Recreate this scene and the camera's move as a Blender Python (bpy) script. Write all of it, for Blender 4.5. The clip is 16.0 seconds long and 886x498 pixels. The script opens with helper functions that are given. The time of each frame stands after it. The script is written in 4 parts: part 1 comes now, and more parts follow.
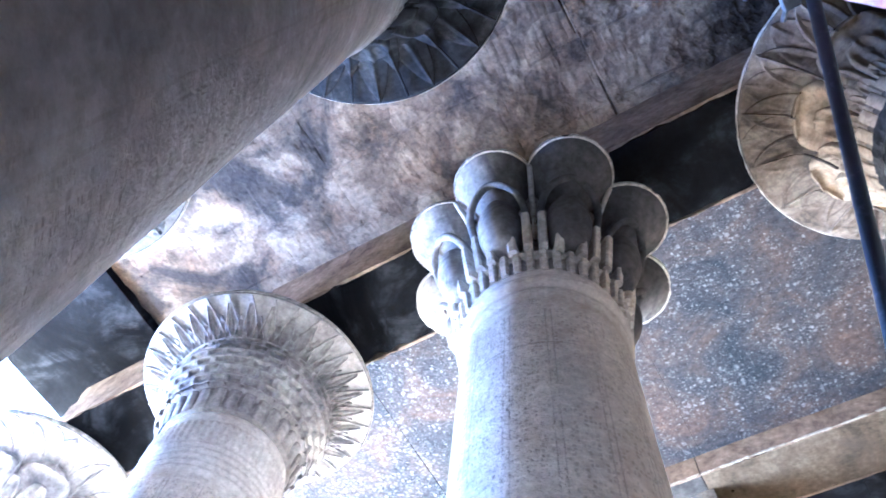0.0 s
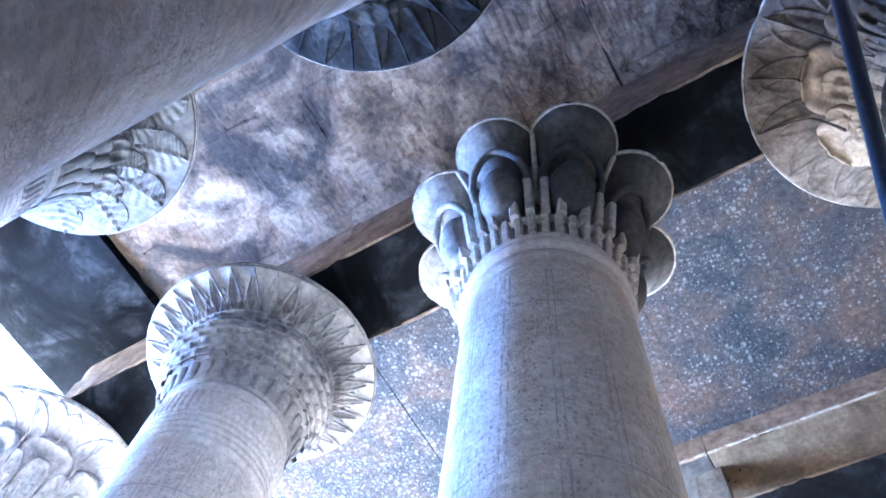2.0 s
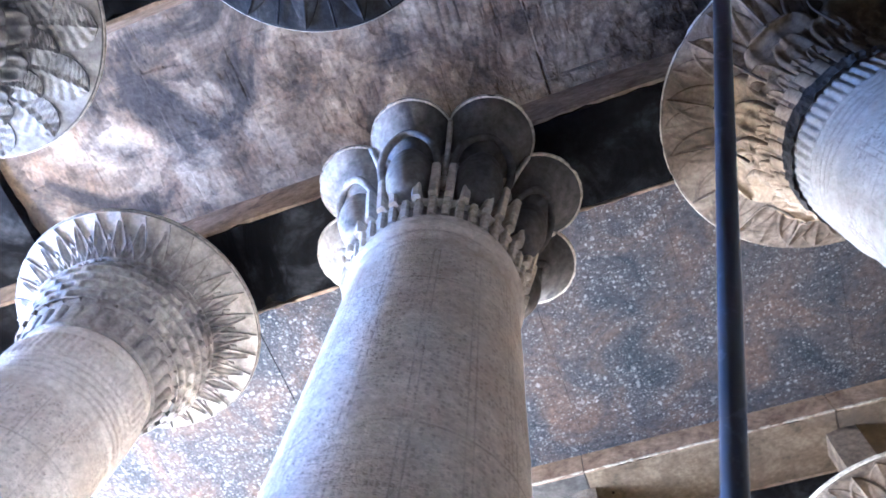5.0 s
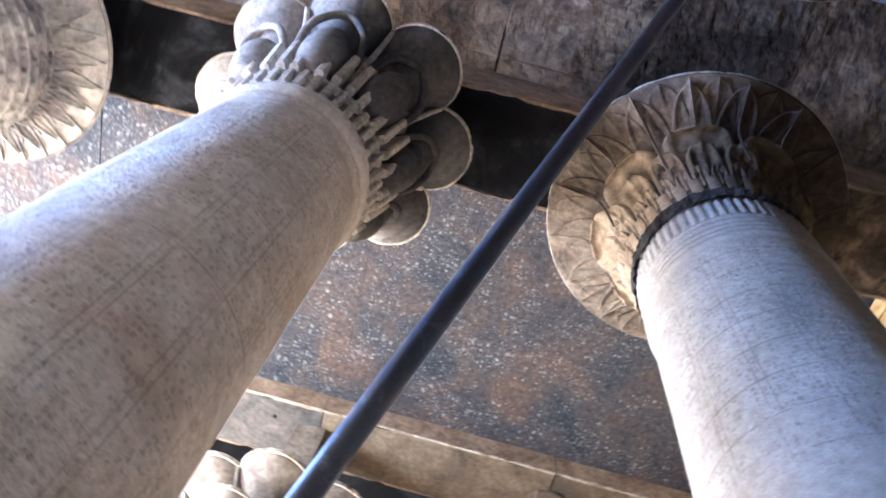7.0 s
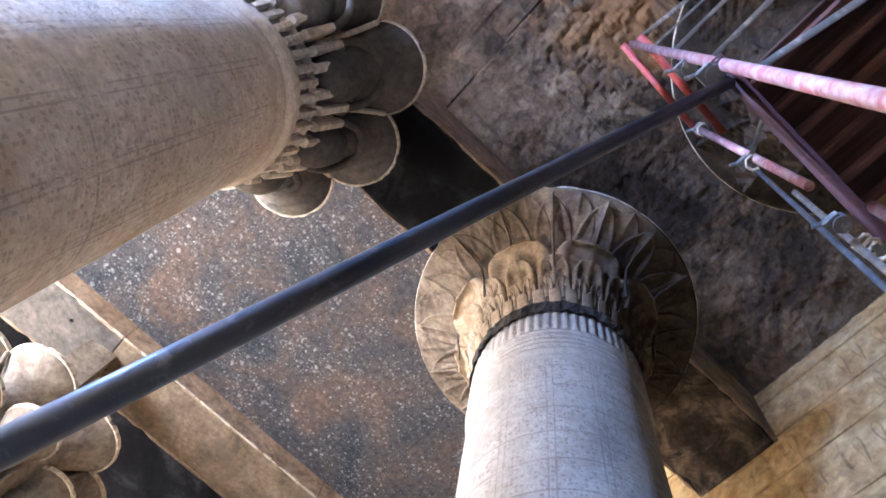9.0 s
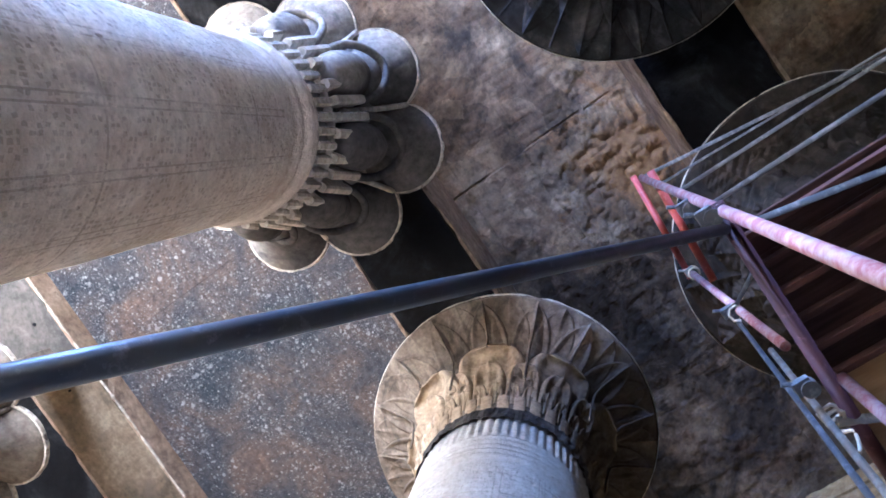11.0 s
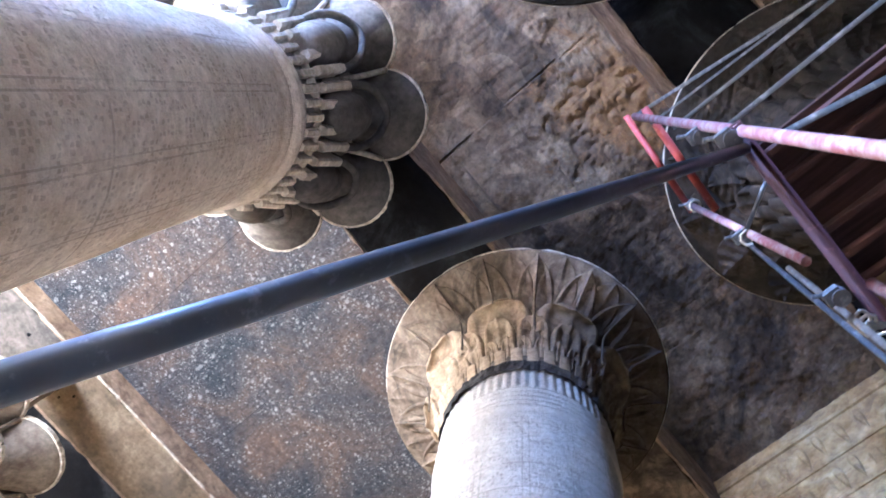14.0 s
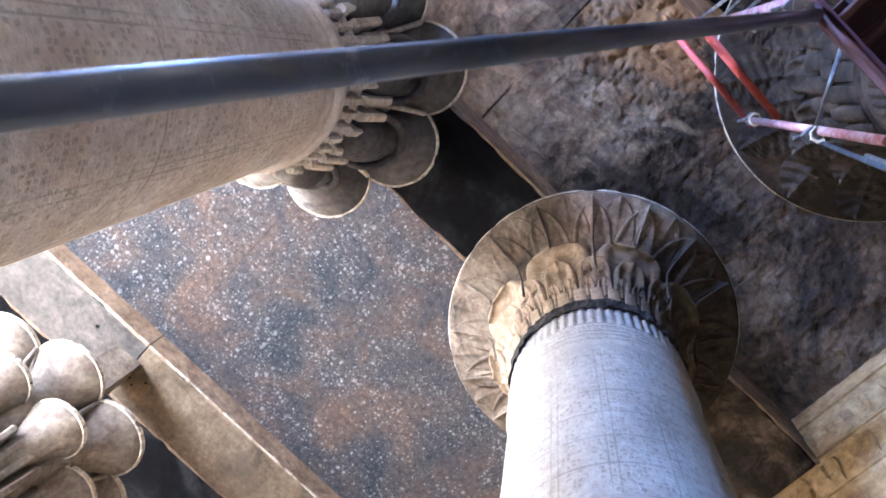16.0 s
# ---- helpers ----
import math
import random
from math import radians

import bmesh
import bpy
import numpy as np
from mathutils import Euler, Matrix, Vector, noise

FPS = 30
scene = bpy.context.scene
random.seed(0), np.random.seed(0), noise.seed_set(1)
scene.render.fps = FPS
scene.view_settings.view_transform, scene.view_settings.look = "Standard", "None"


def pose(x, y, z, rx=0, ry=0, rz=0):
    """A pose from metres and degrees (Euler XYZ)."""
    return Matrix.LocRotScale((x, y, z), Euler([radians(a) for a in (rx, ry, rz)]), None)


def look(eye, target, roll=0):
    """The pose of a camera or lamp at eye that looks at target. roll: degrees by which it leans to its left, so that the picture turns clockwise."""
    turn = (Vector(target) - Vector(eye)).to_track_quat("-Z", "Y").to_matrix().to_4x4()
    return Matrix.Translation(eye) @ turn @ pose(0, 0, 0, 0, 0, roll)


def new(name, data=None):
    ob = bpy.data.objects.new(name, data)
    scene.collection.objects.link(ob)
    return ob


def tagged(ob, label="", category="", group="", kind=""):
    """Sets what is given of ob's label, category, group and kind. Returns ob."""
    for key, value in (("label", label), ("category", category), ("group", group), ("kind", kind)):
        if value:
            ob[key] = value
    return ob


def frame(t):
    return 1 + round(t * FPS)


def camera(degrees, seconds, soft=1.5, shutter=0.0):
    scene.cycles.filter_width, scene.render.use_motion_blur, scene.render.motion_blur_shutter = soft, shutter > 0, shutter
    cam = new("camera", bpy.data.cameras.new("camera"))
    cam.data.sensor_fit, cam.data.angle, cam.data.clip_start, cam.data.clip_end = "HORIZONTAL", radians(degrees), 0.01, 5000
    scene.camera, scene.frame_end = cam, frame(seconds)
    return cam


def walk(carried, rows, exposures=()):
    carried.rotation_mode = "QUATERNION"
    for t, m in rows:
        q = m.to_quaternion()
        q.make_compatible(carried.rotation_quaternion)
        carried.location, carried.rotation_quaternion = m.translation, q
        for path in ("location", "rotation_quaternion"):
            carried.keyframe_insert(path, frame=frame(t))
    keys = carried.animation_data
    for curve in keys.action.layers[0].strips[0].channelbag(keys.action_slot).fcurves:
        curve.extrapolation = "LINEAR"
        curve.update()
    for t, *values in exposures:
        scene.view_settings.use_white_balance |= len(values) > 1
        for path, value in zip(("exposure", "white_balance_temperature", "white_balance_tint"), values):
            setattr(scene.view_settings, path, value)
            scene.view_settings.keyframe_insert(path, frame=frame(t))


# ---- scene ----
cam = camera(61.74, 16.0, soft=1.6, shutter=0.5)
# seconds, eye in metres, turn in degrees
PATH = [
    (0.0, 1.885, 0.713, 1.596, 156.01, -4.69, 29.77),
    (0.5, 1.868, 0.839, 1.578, 156.18, -6.34, 31.21),
    (1.0, 1.844, 0.929, 1.560, 155.25, -5.46, 30.97),
    (1.5, 1.815, 1.017, 1.551, 154.45, -4.94, 30.10),
    (2.0, 1.772, 1.108, 1.539, 155.68, -5.26, 30.09),
    (2.5, 1.745, 1.194, 1.541, 158.03, -4.50, 29.79),
    (3.0, 1.740, 1.267, 1.545, 157.01, -3.98, 29.17),
    (3.2, 1.736, 1.293, 1.545, 156.65, -3.53, 29.07),
    (5.3, 2.025, 1.775, 1.653, 157.28, -4.10, 17.81),
    (5.5, 2.068, 1.818, 1.657, 157.21, -4.42, 15.92),
    (6.0, 2.147, 1.912, 1.656, 156.50, -5.67, 7.94),
    (6.5, 2.166, 1.985, 1.666, 156.50, -6.25, -2.68),
    (7.0, 2.176, 2.045, 1.653, 156.60, -6.85, -13.35),
    (7.5, 2.138, 2.105, 1.654, 158.10, -6.83, -24.11),
    (8.0, 2.106, 2.166, 1.666, 159.50, -5.17, -31.76),
    (8.2, 2.105, 2.181, 1.667, 160.19, -4.84, -34.08),
    (10.3, 2.114, 2.244, 1.625, 166.86, -9.02, -50.39),
    (10.5, 2.131, 2.246, 1.616, 168.15, -8.43, -50.96),
    (11.0, 2.162, 2.238, 1.610, 171.14, -8.84, -54.80),
    (11.5, 2.165, 2.241, 1.608, 171.44, -7.99, -56.21),
    (12.0, 2.149, 2.260, 1.606, 172.30, -7.05, -57.65),
    (12.5, 2.113, 2.301, 1.605, 172.14, -7.12, -55.84),
    (13.0, 2.079, 2.367, 1.597, 171.56, -7.75, -53.18),
    (13.5, 2.075, 2.454, 1.610, 170.64, -7.25, -52.56),
    (14.0, 2.063, 2.533, 1.572, 168.03, -5.90, -48.96),
    (14.5, 2.087, 2.629, 1.592, 166.39, -6.42, -47.59),
    (15.0, 2.146, 2.733, 1.569, 166.18, -7.06, -46.15),
    (15.5, 2.213, 2.821, 1.540, 166.68, -7.55, -43.70),
    (16.0, 2.295, 2.927, 1.559, 165.99, -8.14, -43.19),
]
walk(cam, [(t, pose(x, y, z, rx, ry, rz)) for t, x, y, z, rx, ry, rz in PATH],
     [(0.0, 4.0, 4200, 10), (1.0, 3.65, 3900, 10), (3.0, 3.6, 4000, 10), (5.5, 3.55, 4500, 12), (6.5, 3.65, 4650, 12), (8.0, 3.7, 5350, 15), (11.0, 3.6, 4650, 13), (12.0, 3.88, 4700, 13), (14.0, 3.95, 4800, 13), (16.0, 3.98, 4800, 14)])

# ---- light: a bright sky and a low sun behind the open colonnade ----
world = bpy.data.worlds.new("sky")
scene.world = world
world.use_nodes = True
wt = world.node_tree
sky = wt.nodes.new("ShaderNodeTexSky")
sky.sky_type, sky.sun_disc = "NISHITA", False
sky.sun_elevation, sky.sun_rotation = radians(54), radians(-114)
wt.links.new(sky.outputs[0], wt.nodes["Background"].inputs[0])
wt.nodes["Background"].inputs[1].default_value = 0.15
sun = new("sun", bpy.data.lights.new("sun", "SUN"))
sun.data.energy, sun.data.angle, sun.data.color = 32.0, radians(0.6), (1.0, 0.91, 0.78)
SUN_EL, SUN_AZ = radians(54), radians(24)
sun.matrix_world = look((0, 0, 30), (math.cos(SUN_EL) * math.cos(SUN_AZ), math.cos(SUN_EL) * math.sin(SUN_AZ), 30 - math.sin(SUN_EL)))


def opening_light(y, z, w, h, power, colour, drop):
    """Daylight that falls in, downwards, through one opening of the colonnade."""
    d = bpy.data.lights.new("daylight", "AREA")
    d.shape, d.size, d.size_y, d.energy, d.color = "RECTANGLE", w, h, power, colour
    new("daylight", d).matrix_world = look((-13.4, y, z), (0, y, z - drop))


opening_light(3.2, 8.4, 2.6, 2.8, 600, (0.43, 0.6, 1.0), 5.0)
opening_light(9.1, 6.0, 5.4, 7.0, 1050, (1.0, 0.94, 0.88), 3.0)

# ---- plan ----
YB, YA, YZ = 0.0, 5.23, 12.60
STEP = 5.385
RIM, SOFFIT, CEIL, CEIL_N, SOFFIT_Z = 12.0, 13.02, 14.60, 14.52, 13.99
WALL_X, FRONT_X, LINTEL_X = 9.80, -10.77, -8.05
SHAFT_R = 1.0


# ---- materials ----
def material(name):
    m = bpy.data.materials.new(name)
    m.use_nodes = True
    return m, m.node_tree.nodes, m.node_tree.links, m.node_tree.nodes["Principled BSDF"]


def ramp(nodes, stops):
    r = nodes.new("ShaderNodeValToRGB")
    while len(r.color_ramp.elements) < len(stops):
        r.color_ramp.elements.new(0.5)
    for e, (p, c) in zip(r.color_ramp.elements, stops):
        e.position, e.color = p, (*c, 1)
    return r


def noise_tex(nodes, links, coord, scale, detail=5, rough=0.6, distort=0.0):
    n = nodes.new("ShaderNodeTexNoise")
    n.inputs["Scale"].default_value, n.inputs["Detail"].default_value = scale, detail
    n.inputs["Roughness"].default_value, n.inputs["Distortion"].default_value = rough, distort
    links.new(coord, n.inputs["Vector"])
    return n


def mix(nodes, links, fac, a, b, blend="MIX"):
    m = nodes.new("ShaderNodeMix")
    m.data_type, m.blend_type = "RGBA", blend
    for sock, v in ((m.inputs[0], fac), (m.inputs[6], a), (m.inputs[7], b)):
        if isinstance(v, (int, float)):
            sock.default_value = v
        elif isinstance(v, tuple):
            sock.default_value = (*v, 1)
        else:
            links.new(v, sock)
    return m.outputs[2]


def math_node(nodes, links, op, a, b=None, c=None):
    m = nodes.new("ShaderNodeMath")
    m.operation = op
    for i, v in enumerate((a, b, c)):
        if v is None:
            continue
        if isinstance(v, (int, float)):
            m.inputs[i].default_value = v
        else:
            links.new(v, m.inputs[i])
    return m.outputs[0]


def stone(name, dark, mid, light, soot=(0.03, 0.028, 0.03), soot_lo=0.55, soot_hi=0.75, big=0.35, grain=7.0, bump=0.35, carve="", stretch=(1, 1, 1), contrast=1.0, ink=0.22, register=2.3, shade_side=None):
    """Weathered stone: three tones at two scales, soot patches, pits; carve: 'shaft' or 'glyph' cuts relief lines by the surface's own metres."""
    m, N, L, b = material(name)
    geo = N.new("ShaderNodeNewGeometry")
    mp = N.new("ShaderNodeMapping")
    mp.inputs["Scale"].default_value = stretch
    L.new(geo.outputs["Position"], mp.inputs["Vector"])
    p = mp.outputs[0]
    n1 = noise_tex(N, L, p, big * 2.2, 7, 0.62, 0.6)
    n2 = noise_tex(N, L, p, grain, 6, 0.65)
    n3 = noise_tex(N, L, p, big * 1.3, 6, 0.7, 1.2)
    n4 = noise_tex(N, L, p, 38.0, 3, 0.6)
    base = ramp(N, [(0.33, dark), (0.5, mid), (0.68, light)])
    L.new(n1.outputs["Fac"], base.inputs[0])
    g0 = 1 - 0.4 * contrast
    gr = ramp(N, [(0.3, (g0, g0 * 0.98, g0 * 0.96)), (0.7, (1 + 0.15 * contrast,) * 3)])
    L.new(n2.outputs["Fac"], gr.inputs[0])
    col = mix(N, L, 1.0, base.outputs[0], gr.outputs[0], "MULTIPLY")
    st = ramp(N, [(soot_lo, (0, 0, 0)), (soot_hi, (1, 1, 1))])
    L.new(n3.outputs["Fac"], st.inputs[0])
    col = mix(N, L, st.outputs[0], col, soot)
    if shade_side:
        # one side painted darker for its shade, with a ragged outline: centre, reach
        dist = N.new("ShaderNodeVectorMath")
        dist.operation = "DISTANCE"
        dist.inputs[1].default_value = shade_side[0]
        L.new(geo.outputs["Position"], dist.inputs[0])
        ragged = math_node(N, L, "MULTIPLY_ADD", n1.outputs["Fac"], 0.5, math_node(N, L, "MULTIPLY", dist.outputs["Value"], -1 / shade_side[1]))
        col = mix(N, L, math_node(N, L, "MULTIPLY", ramp_fac(N, L, math_node(N, L, "ADD", ragged, 1.0), 0.2, 0.5), 0.85), col, mix(N, L, 1.0, mix(N, L, n2.outputs["Fac"], soot, base.outputs[0]), (0.24, 0.24, 0.26), "MULTIPLY"))
    hgt = math_node(N, L, "MULTIPLY_ADD", n2.outputs["Fac"], 0.6, math_node(N, L, "MULTIPLY", n4.outputs["Fac"], 0.25))
    if carve:
        uv = N.new("ShaderNodeUVMap")
        sep = N.new("ShaderNodeSeparateXYZ")
        L.new(uv.outputs[0], sep.inputs[0])
        u, v = sep.outputs[0], sep.outputs[1]
        colw = 0.45
        cu = math_node(N, L, "FRACT", math_node(N, L, "DIVIDE", u, colw))
        line = math_node(N, L, "LESS_THAN", math_node(N, L, "ABSOLUTE", math_node(N, L, "SUBTRACT", math_node(N, L, "ABSOLUTE", math_node(N, L, "SUBTRACT", cu, 0.5)), 0.07)), 0.016)
        # signs: small square-cut strokes in rows
        cells, inside = [], None
        bent = N.new("ShaderNodeSeparateColor")
        L.new(noise_tex(N, L, p, 9.0, 2, 0.5).outputs["Color"], bent.inputs[0])
        for w, count, wave in ((u, 24.0, "Red"), (v, 17.0, "Green")):
            q = math_node(N, L, "MULTIPLY_ADD", bent.outputs[wave], 1.5, math_node(N, L, "MULTIPLY", w, count))
            cells.append(math_node(N, L, "FLOOR", q))
            edge = math_node(N, L, "LESS_THAN", math_node(N, L, "ABSOLUTE", math_node(N, L, "SUBTRACT", math_node(N, L, "FRACT", q), 0.5)), 0.33)
            inside = edge if inside is None else math_node(N, L, "MULTIPLY", inside, edge)
        cell = N.new("ShaderNodeCombineXYZ")
        L.new(cells[0], cell.inputs[0])
        L.new(cells[1], cell.inputs[1])
        wn = N.new("ShaderNodeTexWhiteNoise")
        wn.noise_dimensions = "2D"
        L.new(cell.outputs[0], wn.inputs["Vector"])
        sign = math_node(N, L, "MULTIPLY", math_node(N, L, "GREATER_THAN", wn.outputs["Value"], 0.62), inside)
        cut = math_node(N, L, "MAXIMUM", line, math_node(N, L, "MULTIPLY", sign, 0.9))
        rv = math_node(N, L, "FRACT", math_node(N, L, "DIVIDE", v, register))
        reg = math_node(N, L, "LESS_THAN", math_node(N, L, "ABSOLUTE", math_node(N, L, "SUBTRACT", rv, 0.5)), 0.012 / register)
        cut = math_node(N, L, "MULTIPLY", math_node(N, L, "MAXIMUM", cut, reg), math_node(N, L, "LESS_THAN", v, 8.75))
        # worn away in patches
        cut = math_node(N, L, "MULTIPLY", cut, ramp_fac(N, L, n3.outputs["Fac"], 0.36, 0.52))
        hgt = math_node(N, L, "SUBTRACT", hgt, math_node(N, L, "MULTIPLY", cut, 1.1))
        col = mix(N, L, math_node(N, L, "MULTIPLY", cut, ink), col, (0.12, 0.1, 0.085))
    bp = N.new("ShaderNodeBump")
    bp.inputs["Strength"].default_value, bp.inputs["Distance"].default_value = bump, 0.05
    L.new(hgt, bp.inputs["Height"])
    L.new(bp.outputs[0], b.inputs["Normal"])
    L.new(col, b.inputs["Base Color"])
    b.inputs["Roughness"].default_value = 0.9
    b.inputs["Specular IOR Level"].default_value = 0.08
    return m


def faded_relief(name):
    """Ceiling stone with the remains of carved and painted wings and signs, half under soot."""
    m, N, L, b = material(name)
    geo = N.new("ShaderNodeNewGeometry")
    flat = N.new("ShaderNodeMapping")
    flat.inputs["Scale"].default_value = (1, 1, 0)
    L.new(geo.outputs["Position"], flat.inputs["Vector"])
    q = flat.outputs[0]
    n1 = noise_tex(N, L, q, 0.55, 10, 0.6, 0.3)
    n2 = noise_tex(N, L, q, 9.0, 8, 0.72)
    n3 = noise_tex(N, L, q, 1.7, 6, 0.7, 0.5)
    base = ramp(N, [(0.33, (0.075, 0.056, 0.041)), (0.42, (0.155, 0.117, 0.08)), (0.5, (0.25, 0.195, 0.138)), (0.57, (0.32, 0.26, 0.192)), (0.66, (0.4, 0.336, 0.258))])
    L.new(n1.outputs["Fac"], base.inputs[0])
    # flaked patches, each of its own tone
    fl = N.new("ShaderNodeTexVoronoi")
    fl.voronoi_dimensions = "2D"
    fl.inputs["Scale"].default_value = 2.4
    fm = mix(N, L, 0.35, q, noise_tex(N, L, q, 3.0, 5, 0.7).outputs["Color"], "ADD")
    L.new(fm, fl.inputs["Vector"])
    tone = ramp(N, [(0.1, (0.66, 0.64, 0.62)), (0.9, (1.3, 1.27, 1.2))])
    bw = N.new("ShaderNodeRGBToBW")
    L.new(fl.outputs["Color"], bw.inputs[0])
    L.new(bw.outputs[0], tone.inputs[0])
    flaked = mix(N, L, 1.0, base.outputs[0], tone.outputs[0], "MULTIPLY")
    rust = mix(N, L, math_node(N, L, "MULTIPLY", ramp_fac(N, L, n3.outputs["Fac"], 0.5, 0.64), 0.6), flaked, (0.24, 0.155, 0.09))
    gr = ramp(N, [(0.3, (0.5, 0.5, 0.5)), (0.5, (0.9, 0.9, 0.9)), (0.72, (1.25, 1.24, 1.2))])
    L.new(n2.outputs["Fac"], gr.inputs[0])
    col = mix(N, L, 1.0, rust, gr.outputs[0], "MULTIPLY")
    # drifting soot in soft-edged clouds
    n5 = noise_tex(N, L, q, 0.42, 7, 0.62, 0.9)
    cloud = math_node(N, L, "MULTIPLY", ramp_fac(N, L, n5.outputs["Fac"], 0.48, 0.6), 0.88)
    col = mix(N, L, cloud, col, mix(N, L, n2.outputs["Fac"], (0.012, 0.011, 0.012), (0.06, 0.053, 0.05)))
    # soot of old fires over the back bays
    sx = N.new("ShaderNodeSeparateXYZ")
    L.new(q, sx.inputs[0])
    reach = math_node(N, L, "MULTIPLY_ADD", n3.outputs["Fac"], 4.0, sx.outputs[0])
    smoke = ramp_fac(N, L, math_node(N, L, "MULTIPLY", reach, 0.1), 0.43, 0.66)
    bare = ramp_fac(N, L, math_node(N, L, "MULTIPLY", reach, 0.1), 0.86, 1.04)
    smoke = math_node(N, L, "MULTIPLY", smoke, math_node(N, L, "MULTIPLY_ADD", bare, -0.6, 1.0))
    worn = ramp_fac(N, L, noise_tex(N, L, q, 1.15, 8, 0.68, 0.7).outputs["Fac"], 0.45, 0.55)
    col = mix(N, L, math_node(N, L, "MULTIPLY", smoke, math_node(N, L, "MULTIPLY_ADD", worn, -0.45, 0.99)), col, mix(N, L, n2.outputs["Fac"], (0.004, 0.0034, 0.003), (0.056, 0.042, 0.03)))
    # an ochre stain where the plaster has come away
    dist = N.new("ShaderNodeVectorMath")
    dist.operation = "DISTANCE"
    dist.inputs[1].default_value = (3.1, 1.5, 0)
    L.new(q, dist.inputs[0])
    spot = math_node(N, L, "ADD", math_node(N, L, "MULTIPLY", dist.outputs["Value"], -0.42), math_node(N, L, "MULTIPLY", n3.outputs["Fac"], 1.6))
    col = mix(N, L, math_node(N, L, "MULTIPLY", ramp_fac(N, L, spot, 0.3, 0.6), 0.75), col, mix(N, L, n2.outputs["Fac"], (0.07, 0.036, 0.016), (0.46, 0.28, 0.125)))
    # feather strokes in patches
    wm = N.new("ShaderNodeMapping")
    wm.inputs["Scale"].default_value = (9.0, 1.0, 1)
    wm.inputs["Rotation"].default_value = (0, 0, 0.2)
    L.new(q, wm.inputs["Vector"])
    wv = noise_tex(N, L, wm.outputs[0], 1.0, 3, 0.5)
    patch = ramp_fac(N, L, noise_tex(N, L, q, 0.8, 3, 0.5).outputs["Fac"], 0.44, 0.56)
    stroke = math_node(N, L, "MULTIPLY", math_node(N, L, "MULTIPLY", ramp_fac(N, L, wv.outputs["Fac"], 0.53, 0.6), ramp_fac(N, L, n3.outputs["Fac"], 0.4, 0.55)), patch)
    col = mix(N, L, math_node(N, L, "MULTIPLY", stroke, 0.12), col, (0.06, 0.052, 0.046))
    vm = N.new("ShaderNodeMapping")
    vm.inputs["Scale"].default_value = (6.0, 2.6, 1)
    L.new(q, vm.inputs["Vector"])
    vor = N.new("ShaderNodeTexVoronoi")
    vor.feature, vor.voronoi_dimensions = "DISTANCE_TO_EDGE", "2D"
    vor.inputs["Scale"].default_value = 1.0
    L.new(vm.outputs[0], vor.inputs["Vector"])
    sign = math_node(N, L, "MULTIPLY", math_node(N, L, "LESS_THAN", vor.outputs["Distance"], 0.07), math_node(N, L, "SUBTRACT", 1.0, patch))
    col = mix(N, L, math_node(N, L, "MULTIPLY", sign, 0.14), col, (0.08, 0.07, 0.06))
    h = math_node(N, L, "SUBTRACT", math_node(N, L, "MULTIPLY_ADD", bw.outputs[0], 0.5, n2.outputs["Fac"]), math_node(N, L, "MULTIPLY", math_node(N, L, "MAXIMUM", stroke, sign), 0.7))
    bp = N.new("ShaderNodeBump")
    bp.inputs["Strength"].default_value, bp.inputs["Distance"].default_value = 0.4, 0.03
    L.new(h, bp.inputs["Height"])
    L.new(bp.outputs[0], b.inputs["Normal"])
    L.new(col, b.inputs["Base Color"])
    b.inputs["Roughness"].default_value = 0.9
    b.inputs["Specular IOR Level"].default_value = 0.08
    return m


